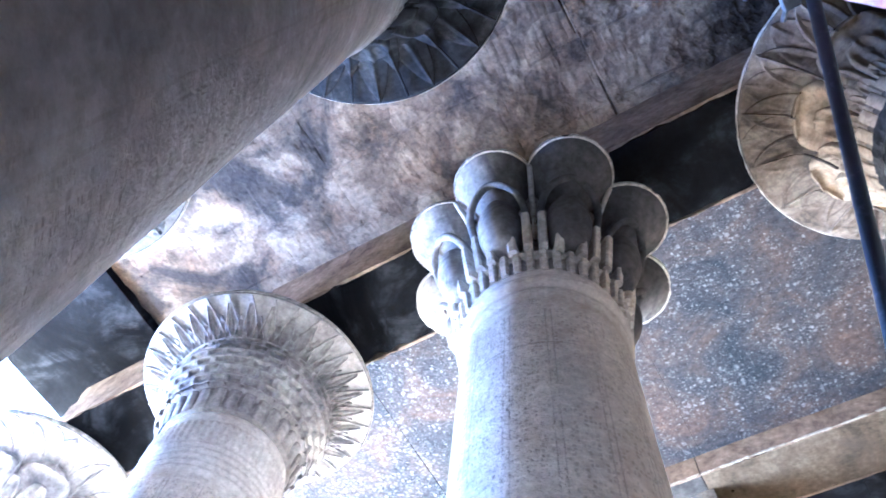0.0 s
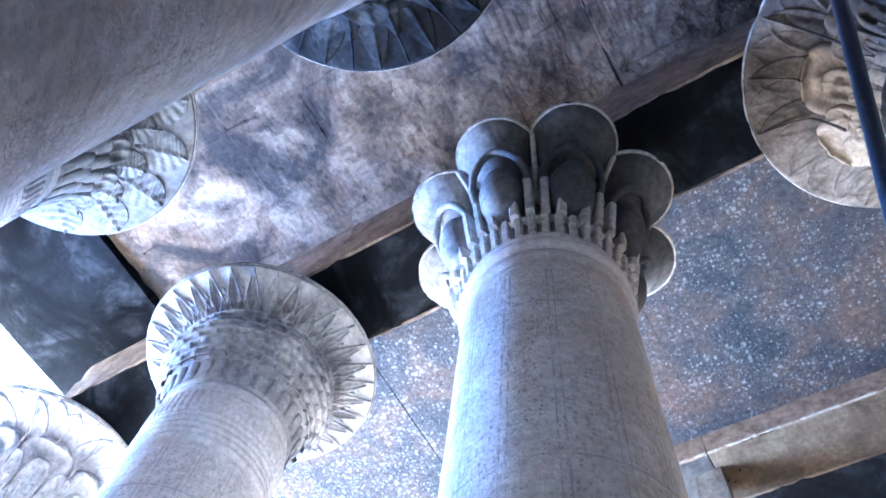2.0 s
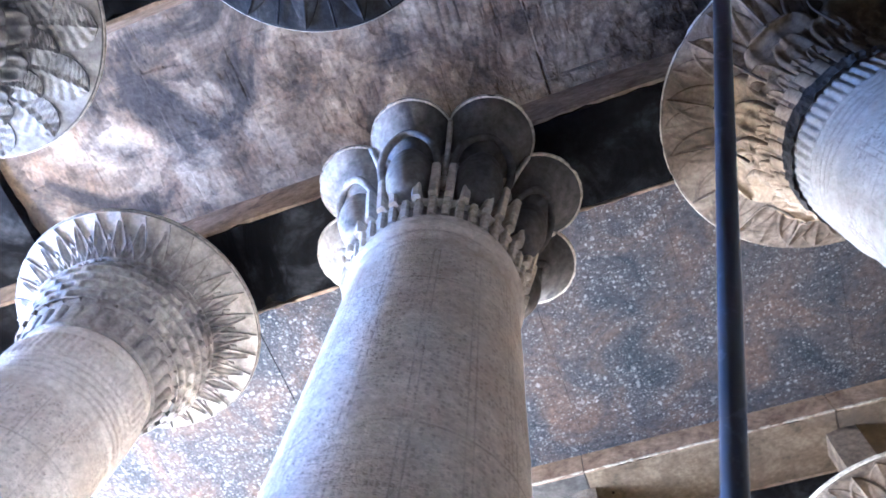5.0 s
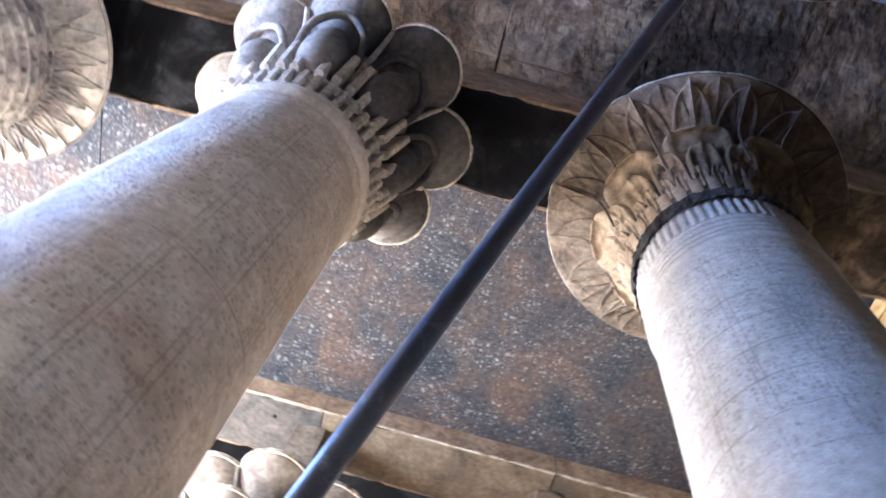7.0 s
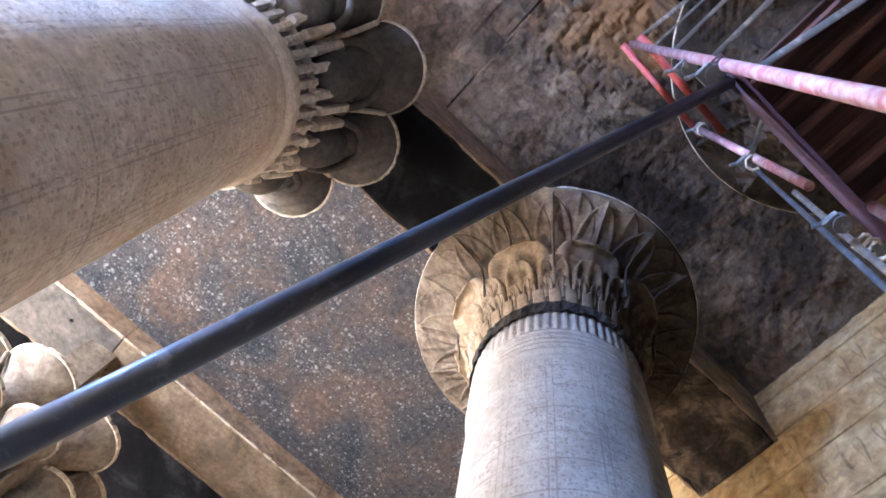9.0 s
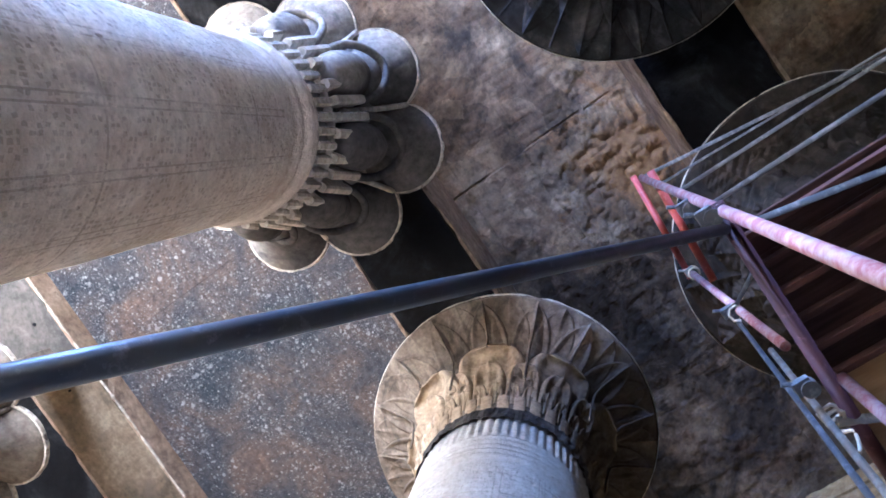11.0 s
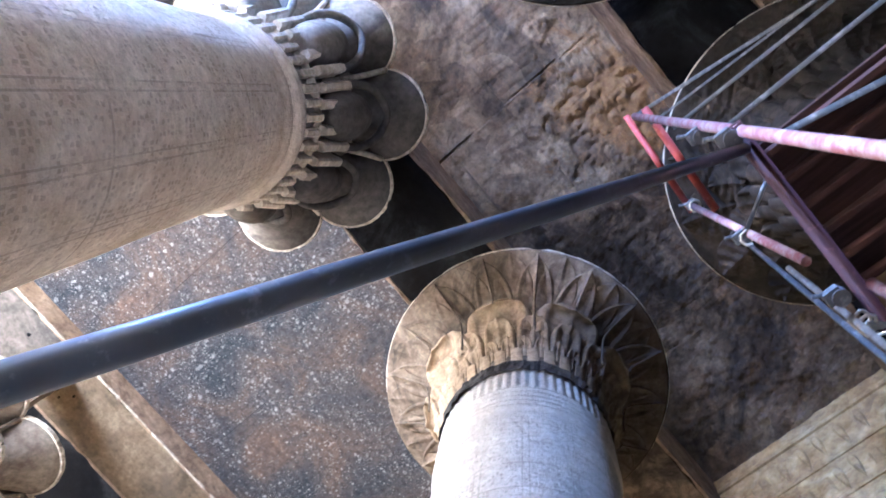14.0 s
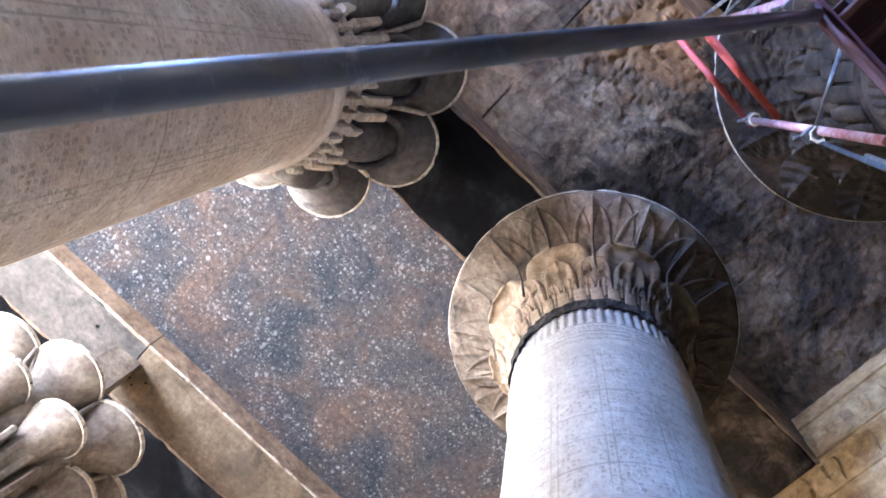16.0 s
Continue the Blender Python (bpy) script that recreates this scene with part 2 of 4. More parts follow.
def star_ceiling(name):
    """Sooted ceiling painted with rows of pale stars on patches of blue and red-brown."""
    m, N, L, b = material(name)
    geo = N.new("ShaderNodeNewGeometry")
    p = geo.outputs["Position"]
    flat = N.new("ShaderNodeMapping")
    flat.inputs["Scale"].default_value = (1, 1, 0)
    L.new(p, flat.inputs["Vector"])
    q = flat.outputs[0]
    n1 = noise_tex(N, L, q, 0.75, 7, 0.65, 0.8)
    n2 = noise_tex(N, L, q, 9.0, 6, 0.7)
    base = ramp(N, [(0.34, (0.024, 0.028, 0.034)), (0.43, (0.039, 0.039, 0.043)), (0.5, (0.05, 0.045, 0.045)), (0.58, (0.066, 0.051, 0.044)), (0.72, (0.1, 0.066, 0.048))])
    L.new(n1.outputs["Fac"], base.inputs[0])
    gr = ramp(N, [(0.3, (0.45, 0.45, 0.45)), (0.7, (1.4, 1.4, 1.4))])
    L.new(n2.outputs["Fac"], gr.inputs[0])
    col = mix(N, L, 1.0, base.outputs[0], gr.outputs[0], "MULTIPLY")
    # paint left in flecks and stars, thicker towards the open front
    sx = N.new("ShaderNodeSeparateXYZ")
    L.new(q, sx.inputs[0])
    n3 = noise_tex(N, L, q, 1.1, 6, 0.7, 0.4)
    left = math_node(N, L, "MULTIPLY_ADD", sx.outputs[0], -0.008, n3.outputs["Fac"])
    wob = mix(N, L, 0.1, q, noise_tex(N, L, q, 26.0, 3).outputs["Color"], "ADD")
    for scale, reach, amount in ((6.8, 0.5, 0.42), (11.0, 0.58, 0.4), (19.0, 0.66, 0.34)):
        vor = N.new("ShaderNodeTexVoronoi")
        vor.voronoi_dimensions = "2D"
        vor.inputs["Scale"].default_value, vor.inputs["Randomness"].default_value = scale, 1.0
        L.new(wob, vor.inputs["Vector"])
        own = N.new("ShaderNodeSeparateColor")
        L.new(vor.outputs["Color"], own.inputs[0])
        size = math_node(N, L, "MULTIPLY", math_node(N, L, "MULTIPLY", own.outputs[0], own.outputs[0]), math_node(N, L, "MULTIPLY", ramp_fac(N, L, left, 0.2, 0.68), reach))
        star = ramp_fac(N, L, math_node(N, L, "SUBTRACT", size, vor.outputs["Distance"]), 0.0, 0.14)
        star = math_node(N, L, "MULTIPLY", star, math_node(N, L, "MULTIPLY", math_node(N, L, "MULTIPLY_ADD", own.outputs[1], 0.7, 0.3), amount))
        col = mix(N, L, star, col, (0.33, 0.335, 0.34))
    dust = noise_tex(N, L, q, 30.0, 4, 0.75)
    col = mix(N, L, math_node(N, L, "MULTIPLY", ramp_fac(N, L, dust.outputs["Fac"], 0.56, 0.7), ramp_fac(N, L, left, 0.38, 0.6)), col, (0.2, 0.2, 0.205))
    bp = N.new("ShaderNodeBump")
    bp.inputs["Strength"].default_value, bp.inputs["Distance"].default_value = 0.4, 0.02
    L.new(n2.outputs["Fac"], bp.inputs["Height"])
    L.new(bp.outputs[0], b.inputs["Normal"])
    L.new(col, b.inputs["Base Color"])
    b.inputs["Roughness"].default_value = 0.85
    b.inputs["Specular IOR Level"].default_value = 0.12
    return m


def ramp_fac(N, L, fac, lo, hi):
    r = ramp(N, [(lo, (0, 0, 0)), (hi, (1, 1, 1))])
    L.new(fac, r.inputs[0])
    return r.outputs[0]


def paint(name, colour, worn, metallic=0.0, rough=0.5, scale=14.0, lo=0.5, hi=0.62):
    """Painted or bare steel tube with worn patches and dirt."""
    m, N, L, b = material(name)
    geo = N.new("ShaderNodeNewGeometry")
    n = noise_tex(N, L, geo.outputs["Position"], scale, 6, 0.7)
    n2 = noise_tex(N, L, geo.outputs["Position"], 3.0, 4, 0.6)
    col = mix(N, L, ramp_fac(N, L, n.outputs["Fac"], lo, hi), colour, worn)
    gr = ramp(N, [(0.3, (0.7, 0.7, 0.7)), (0.7, (1.1, 1.1, 1.1))])
    L.new(n2.outputs["Fac"], gr.inputs[0])
    col = mix(N, L, 1.0, col, gr.outputs[0], "MULTIPLY")
    L.new(col, b.inputs["Base Color"])
    b.inputs["Roughness"].default_value, b.inputs["Metallic"].default_value = rough, metallic
    b.inputs["Specular IOR Level"].default_value = 0.25
    bp = N.new("ShaderNodeBump")
    bp.inputs["Strength"].default_value, bp.inputs["Distance"].default_value = 0.15, 0.003
    L.new(n.outputs["Fac"], bp.inputs["Height"])
    L.new(bp.outputs[0], b.inputs["Normal"])
    return m


def wood(name, dark, light):
    m, N, L, b = material(name)
    geo = N.new("ShaderNodeNewGeometry")
    info = N.new("ShaderNodeObjectInfo")
    mp = N.new("ShaderNodeMapping")
    mp.inputs["Scale"].default_value = (9, 0.7, 9)
    L.new(geo.outputs["Position"], mp.inputs["Vector"])
    n = noise_tex(N, L, mp.outputs[0], 2.5, 7, 0.65, 0.6)
    r = ramp(N, [(0.3, dark), (0.7, light)])
    L.new(n.outputs["Fac"], r.inputs[0])
    sh = ramp(N, [(0.0, (0.7, 0.7, 0.7)), (1.0, (1.2, 1.15, 1.1))])
    L.new(info.outputs["Random"], sh.inputs[0])
    L.new(mix(N, L, 1.0, r.outputs[0], sh.outputs[0], "MULTIPLY"), b.inputs["Base Color"])
    b.inputs["Roughness"].default_value = 0.75
    b.inputs["Specular IOR Level"].default_value = 0.2
    bp = N.new("ShaderNodeBump")
    bp.inputs["Strength"].default_value, bp.inputs["Distance"].default_value = 0.3, 0.005
    L.new(n.outputs["Fac"], bp.inputs["Height"])
    L.new(bp.outputs[0], b.inputs["Normal"])
    return m


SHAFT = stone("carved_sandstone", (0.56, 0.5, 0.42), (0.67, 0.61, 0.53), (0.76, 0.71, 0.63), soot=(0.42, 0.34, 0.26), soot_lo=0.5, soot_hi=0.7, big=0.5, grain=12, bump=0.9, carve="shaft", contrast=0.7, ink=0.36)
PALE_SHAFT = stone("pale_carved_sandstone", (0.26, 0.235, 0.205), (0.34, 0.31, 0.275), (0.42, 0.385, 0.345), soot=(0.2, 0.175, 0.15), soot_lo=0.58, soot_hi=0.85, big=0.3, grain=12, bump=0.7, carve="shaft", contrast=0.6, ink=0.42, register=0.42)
# darker copy of the carved sandstone: the YB row's shade is in its colour
SHADED_SHAFT = stone("shaded_carved_sandstone", (0.17, 0.16, 0.155), (0.24, 0.225, 0.22), (0.32, 0.305, 0.295), soot=(0.12, 0.11, 0.105), soot_lo=0.5, soot_hi=0.75, big=0.5, grain=12, bump=0.5, carve="shaft", contrast=0.7)
CAP_GREY = stone("grey_capital_stone", (0.24, 0.22, 0.2), (0.34, 0.31, 0.28), (0.44, 0.4, 0.34), soot=(0.1, 0.095, 0.095), soot_lo=0.5, soot_hi=0.8, big=0.8, grain=11, bump=0.4)
# soot patches, plus painted shade on the flowers turned from the open front
CAP_DARK = stone("sooted_shaded_flower_stone", (0.22, 0.205, 0.19), (0.33, 0.305, 0.275), (0.44, 0.41, 0.365), soot=(0.06, 0.062, 0.068), soot_lo=0.54, soot_hi=0.76, big=0.9, grain=11, bump=0.3, shade_side=((1.5, 4.8, 11.6), 2.2))
NAVE_CAP = stone("yellowish_flower_stone", (0.12, 0.1, 0.08), (0.185, 0.16, 0.13), (0.26, 0.23, 0.19), soot=(0.1, 0.08, 0.065), soot_lo=0.55, soot_hi=0.78, big=1.2, grain=12, bump=0.4)
CAP_PALE = stone("pale_stem_stone", (0.44, 0.39, 0.32), (0.57, 0.52, 0.44), (0.68, 0.63, 0.55), soot=(0.26, 0.23, 0.2), soot_lo=0.58, soot_hi=0.82, big=1.2, grain=12, bump=0.4)
# the zigzag capital's shade is painted in as near-black stone
CAP_SHADED = stone("shaded_leaf_stone", (0.014, 0.014, 0.015), (0.028, 0.028, 0.03), (0.08, 0.078, 0.074), soot=(0.008, 0.008, 0.009), soot_lo=0.5, soot_hi=0.72, big=0.9, grain=11, bump=0.3)
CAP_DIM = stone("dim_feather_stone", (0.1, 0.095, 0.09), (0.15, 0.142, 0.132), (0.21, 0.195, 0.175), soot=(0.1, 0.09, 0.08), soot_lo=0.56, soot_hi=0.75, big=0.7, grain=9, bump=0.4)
GREY_BEAM = stone("grey_beam_stone", (0.065, 0.062, 0.058), (0.1, 0.095, 0.088), (0.15, 0.14, 0.127), soot=(0.05, 0.046, 0.042), soot_lo=0.56, soot_hi=0.75, big=0.7, grain=9, bump=0.4)
# the brown capital's side turned from the nave has its shade in the colour
CAP_BROWN = stone("brown_capital_stone", (0.1, 0.078, 0.058), (0.17, 0.135, 0.1), (0.27, 0.22, 0.165), soot=(0.02, 0.017, 0.016), soot_lo=0.52, soot_hi=0.72, big=0.8, grain=11, bump=0.4, shade_side=((6.5, 3.9, 11.0), 2.0))
LEAF_STONE = stone("ochre_leaf_stone", (0.23, 0.168, 0.105), (0.33, 0.25, 0.163), (0.44, 0.35, 0.245), soot=(0.03, 0.024, 0.02), soot_lo=0.6, soot_hi=0.8, big=1.0, grain=12, bump=0.4, shade_side=((6.5, 3.9, 11.0), 2.0))
# shaft and capital behind the scaffold, with their shade put into the colour
STONE_SHADED = stone("shaded_column_stone", (0.018, 0.015, 0.013), (0.034, 0.028, 0.023), (0.075, 0.06, 0.047), soot=(0.015, 0.014, 0.014), soot_lo=0.45, soot_hi=0.75, big=0.8, grain=11, bump=0.4)
RIM_STONE = stone("chipped_rim_stone", (0.34, 0.3, 0.24), (0.5, 0.45, 0.37), (0.64, 0.59, 0.5), soot=(0.16, 0.14, 0.11), soot_lo=0.5, soot_hi=0.7, big=4.0, grain=18, bump=0.5)
BAND = faded_relief("painted_ceiling_stone")
# near-black stone for beam undersides, the front lintel and the north slabs
NEAR_BLACK = stone("near_black_beam_stone", (0.005, 0.005, 0.006), (0.01, 0.0105, 0.012), (0.045, 0.047, 0.052), soot=(0.003, 0.003, 0.004), soot_lo=0.45, soot_hi=0.6, big=0.45, grain=8, bump=0.3)
DARK_END = stone("flaking_dark_stone", (0.03, 0.025, 0.022), (0.075, 0.06, 0.048), (0.2, 0.16, 0.12), soot=(0.02, 0.018, 0.018), soot_lo=0.48, soot_hi=0.62, big=0.9, grain=9, bump=0.5)
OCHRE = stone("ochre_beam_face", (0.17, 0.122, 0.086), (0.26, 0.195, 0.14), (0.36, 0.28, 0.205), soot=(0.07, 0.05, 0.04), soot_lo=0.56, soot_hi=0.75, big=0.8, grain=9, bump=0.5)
BEAM_Z = stone("yellow_beam_stone", (0.09, 0.07, 0.047), (0.155, 0.122, 0.082), (0.24, 0.195, 0.135), soot=(0.1, 0.08, 0.06), soot_lo=0.5, soot_hi=0.7, big=0.5, grain=9, bump=0.4)
WALL = stone("yellow_wall_sandstone", (0.32, 0.2, 0.085), (0.45, 0.31, 0.145), (0.56, 0.42, 0.23), soot=(0.22, 0.15, 0.085), soot_lo=0.52, soot_hi=0.72, big=1.1, grain=5, bump=0.9)
FLOOR = stone("floor_sandstone", (0.26, 0.22, 0.17), (0.34, 0.29, 0.225), (0.4, 0.345, 0.275), soot=(0.17, 0.14, 0.11), big=0.4, grain=6, bump=0.3)
STARS = star_ceiling("star_painted_ceiling")
GROOVE = stone("dark_groove_band", (0.03, 0.026, 0.024), (0.045, 0.04, 0.036), (0.07, 0.06, 0.05), big=2, grain=12)
PIPE = paint("dark_steel_tube", (0.15, 0.165, 0.19), (0.32, 0.34, 0.38), metallic=0.3, rough=0.4, lo=0.56, hi=0.7)
PINK = paint("worn_pink_paint", (0.42, 0.17, 0.18), (0.58, 0.43, 0.44), rough=0.55, scale=9, lo=0.42, hi=0.6)
RED = paint("red_oxide_paint", (0.3, 0.05, 0.04), (0.42, 0.15, 0.12), rough=0.5, lo=0.55, hi=0.7)
MAROON = paint("maroon_paint", (0.04, 0.011, 0.012), (0.11, 0.045, 0.045), rough=0.65, lo=0.58, hi=0.72)
GALV = paint("galvanised_tube", (0.14, 0.15, 0.165), (0.28, 0.29, 0.31), metallic=0.3, rough=0.45)
TANTUBE = paint("dusty_tube", (0.3, 0.25, 0.2), (0.42, 0.38, 0.32), metallic=0.2, rough=0.6)
ROPE = paint("rope_fibre", (0.5, 0.44, 0.34), (0.6, 0.55, 0.46), rough=0.9)
DECK = wood("dark_deck_wood", (0.02, 0.01, 0.009), (0.06, 0.03, 0.026))
JOIST = wood("red_brown_joist_wood", (0.035, 0.015, 0.013), (0.1, 0.05, 0.043))
PLY = wood("plywood", (0.3, 0.19, 0.09), (0.45, 0.31, 0.16))


# ---- building helpers ----
def empty(name, m, label, category, group="", kind="thing"):
    ob = new(name)
    ob.empty_display_size = 0.3
    ob.matrix_basis = m
    return tagged(ob, label, category, group, kind)


def mesh_of(name, bm, mat, smooth=False):
    me = bpy.data.meshes.new(name)
    bm.normal_update()
    if smooth:
        for f in bm.faces:
            f.smooth = True
    bm.to_mesh(me)
    bm.free()
    me.materials.append(mat)
    return me


def part(name, bm, mat, parent, label="", smooth=False):
    ob = new(name, mesh_of(name, bm, mat, smooth))
    ob.parent = parent
    return tagged(ob, label)


def share(name, mesh, parent, m, label=""):
    ob = new(name, mesh)
    ob.parent = parent
    ob.matrix_basis = m
    return tagged(ob, label)


def solo(name, bm, mat, label, category, kind="structure", group="", smooth=False):
    return tagged(new(name, mesh_of(name, bm, mat, smooth)), label, category, group, kind)


def box(bm, x0, x1, y0, y1, z0, z1, bevel=0.0, uv=False):
    r = bmesh.ops.create_cube(bm, size=1.0, matrix=Matrix.LocRotScale(((x0 + x1) / 2, (y0 + y1) / 2, (z0 + z1) / 2), None, (x1 - x0, y1 - y0, z1 - z0)))
    if bevel:
        es = list({e for v in r["verts"] for e in v.link_edges})
        bmesh.ops.bevel(bm, geom=es, offset=bevel, segments=2, profile=0.6, affect="EDGES")
    return bm


def rough_block(x0, x1, y0, y1, z0, z1, seed, step=0.25, amp=0.02, chip=0.05):
    """A stone block whose faces wander a little and whose edges are chipped."""
    bm = bmesh.new()
    bmesh.ops.create_cube(bm, size=1.0, matrix=Matrix.LocRotScale(((x0 + x1) / 2, (y0 + y1) / 2, (z0 + z1) / 2), None, (x1 - x0, y1 - y0, z1 - z0)))
    for axis, length in ((0, x1 - x0), (1, y1 - y0), (2, z1 - z0)):
        n = min(int(length / step), 40)
        for i in range(1, n):
            c = [(x0 + x1) / 2, (y0 + y1) / 2, (z0 + z1) / 2]
            c[axis] = (x0, y0, z0)[axis] + length * i / n
            no = [0, 0, 0]
            no[axis] = 1
            bmesh.ops.bisect_plane(bm, geom=bm.verts[:] + bm.edges[:] + bm.faces[:], plane_co=c, plane_no=no)
    lo, hi = Vector((x0, y0, z0)), Vector((x1, y1, z1))
    mid = (lo + hi) / 2
    for v in bm.verts:
        on = sum(1 for k in range(3) if min(abs(v.co[k] - lo[k]), abs(v.co[k] - hi[k])) < 1e-4)
        s = noise.noise(v.co * 1.3 + Vector((seed, 0, 0)))
        w = noise.noise(v.co * 4.5 + Vector((0, seed, 3)))
        inward = (mid - v.co)
        for k in range(3):
            inward[k] = (1 if inward[k] > 0 else -1) if min(abs(v.co[k] - lo[k]), abs(v.co[k] - hi[k])) < 1e-4 else 0
        d = amp * (0.5 + 0.5 * s) + (chip * max(0, w - 0.1) * 1.6 if on >= 2 else 0)
        v.co += inward * d
    return bm


def surface(radius, nu, zs, uv=True, cap_top=True, cap_bottom=False):
    """A turned surface: radius(a, k, z) for angle a and ring k at height zs[k]; carries u, v in metres."""
    bm = bmesh.new()
    layer = bm.loops.layers.uv.new("UVMap")
    rings = []
    for k, z in enumerate(zs):
        ring = []
        for i in range(nu):
            a = 2 * math.pi * i / nu
            r = radius(a, k, z)
            ring.append(bm.verts.new((r * math.cos(a), r * math.sin(a), z)))
        rings.append(ring)
    for k in range(len(zs) - 1):
        for i in range(nu):
            j = (i + 1) % nu
            f = bm.faces.new((rings[k][i], rings[k][j], rings[k + 1][j], rings[k + 1][i]))
            for lp, (uu, vv) in zip(f.loops, ((i, k), (i + 1, k), (i + 1, k + 1), (i, k + 1))):
                lp[layer].uv = (2 * math.pi * SHAFT_R * uu / nu, zs[vv])
    if cap_top:
        bm.faces.new(rings[-1])
    if cap_bottom:
        bm.faces.new(list(reversed(rings[0])))
    return bm


def tube(p, q, r, n=20):
    """A straight tube from p to q with hollow-looking rounded ends."""
    bm = bmesh.new()
    p, q = Vector(p), Vector(q)
    d = q - p
    rot = d.to_track_quat("Z", "Y").to_matrix().to_4x4()
    bmesh.ops.create_cone(bm, cap_ends=True, segments=n, radius1=r, radius2=r, depth=d.length, matrix=Matrix.Translation((p + q) / 2) @ rot)
    caps = [f for f in bm.faces if len(f.verts) == n]
    ins = bmesh.ops.inset_individual(bm, faces=caps, thickness=r * 0.18)
    for f in caps:
        bmesh.ops.translate(bm, verts=f.verts, vec=-f.normal * r * 0.8)
    return bm


def wire(pts, r, n=8):
    """A bent cord through the points."""
    bm = bmesh.new()
    rings = []
    pts = [Vector(p) for p in pts]
    for i, p in enumerate(pts):
        d = (pts[min(i + 1, len(pts) - 1)] - pts[max(i - 1, 0)]).normalized()
        rot = d.to_track_quat("Z", "Y")
        rings.append([bm.verts.new(p + rot @ Vector((r * math.cos(2 * math.pi * k / n), r * math.sin(2 * math.pi * k / n), 0))) for k in range(n)])
    for a, b in zip(rings, rings[1:]):
        for k in range(n):
            bm.faces.new((a[k], a[(k + 1) % n], b[(k + 1) % n], b[k]))
    bm.faces.new(list(reversed(rings[0])))
    bm.faces.new(rings[-1])
    return bm


# ---- floor, walls, ceiling, beams ----
bm = bmesh.new()
box(bm, FRONT_X - 60, WALL_X + 1.2, -60, 80, -0.6, 0.0)
solo("floor", bm, FLOOR, "dusty sandstone floor of the temple hall", "floor")

Y0, Y1 = -7.9, 20.4


def plane_uv(bm, ax_u, ax_v):
    layer = bm.loops.layers.uv.new("UVMap")
    for f in bm.faces:
        for lp in f.loops:
            lp[layer].uv = (lp.vert.co[ax_u], lp.vert.co[ax_v])
    return bm


def wall_thing(name, x0, x1, y0, y1, z0, z1, mat, label, ax_u):
    bm = rough_block(x0, x1, y0, y1, z0, z1, 5, step=0.9, amp=0.01, chip=0.0)
    plane_uv(bm, ax_u, 2)
    return solo(name, bm, mat, label, "wall")


wall_east = wall_thing("wall_east", WALL_X, WALL_X + 1.1, Y0, Y1, -0.3, CEIL + 0.5, WALL, "yellow sandstone back wall carved in registers", 1)
wall_thing("wall_north", FRONT_X - 0.6, WALL_X, Y1, Y1 + 1, -0.3, CEIL + 0.5, WALL, "yellow sandstone side wall", 0)
# unseen south wall, given dark stone so that it throws little light back
wall_thing("wall_south", FRONT_X - 0.6, WALL_X, Y0 - 1, Y0, -0.3, CEIL + 0.5, DARK_END, "dark sandstone side wall, out of view", 0)
# raised register borders along the top of the back wall
for z, h, d in ((14.05, 0.12, 0.05), (13.1, 0.06, 0.03), (12.2, 0.09, 0.035), (11.0, 0.08, 0.03)):
    part("register_border", rough_block(WALL_X - d, WALL_X + 0.02, Y0, Y1, z, z + h, z, step=0.4, amp=0.012, chip=0.03), WALL, wall_east)


def sign_bm(w, h, d, kind):
    """A carved sign in raised relief: an oval ring, a seated block or a feather."""
    bm = bmesh.new()
    n = 18
    for k, f in enumerate((1.0, 0.62)):
        ring = []
        for i in range(n):
            a = 2 * math.pi * i / n
            y, z = math.sin(a), math.cos(a)
            if kind == 1:
                y, z = max(-0.8, min(0.8, y * 1.4)), max(-0.9, min(0.75, z * 1.3))
            elif kind == 2:
                y *= 0.45 + 0.3 * z
            ring.append(bm.verts.new((-d * k, y * w * f / 2, z * h * f / 2)))
        if k:
            for i in range(n):
                bm.faces.new((last[i], ring[i], ring[(i + 1) % n], last[(i + 1) % n]))
            bm.faces.new(list(reversed(ring)))
        last = ring
    return bm


SIGNS = [mesh_of("relief_sign", sign_bm(w, h, 0.045, k), WALL) for w, h, k in ((0.3, 0.75, 0), (0.34, 0.6, 1), (0.3, 0.7, 2), (0.24, 0.4, 1))]
rnd = random.Random(4)
for z, step in ((13.6, 0.36), (12.68, 0.33), (11.65, 0.4)):
    y = 0.3
    while y < 5.2:
        share("relief_sign", SIGNS[rnd.randrange(4)], wall_east, pose(WALL_X + 0.003, y, z + rnd.uniform(-0.06, 0.06)))
        y += step * rnd.uniform(0.85, 1.15)

WIDE = (-4.85,)


def value_noise(x, y, seed):
    """Smooth noise from 0 to 1 on arrays, one cell a metre."""
    table = np.random.RandomState(seed).rand(256, 256)
    i, j = np.floor(x).astype(int), np.floor(y).astype(int)
    f, g = x - i, y - j
    f, g = f * f * (3 - 2 * f), g * g * (3 - 2 * g)
    t = lambda a, b: table[a % 256, b % 256]
    return (t(i, j) * (1 - f) + t(i + 1, j) * f) * (1 - g) + (t(i, j + 1) * (1 - f) + t(i + 1, j + 1) * f) * g


def step01(x, lo, hi):
    x = np.clip((x - lo) / (hi - lo), 0, 1)
    return x * x * (3 - 2 * x)


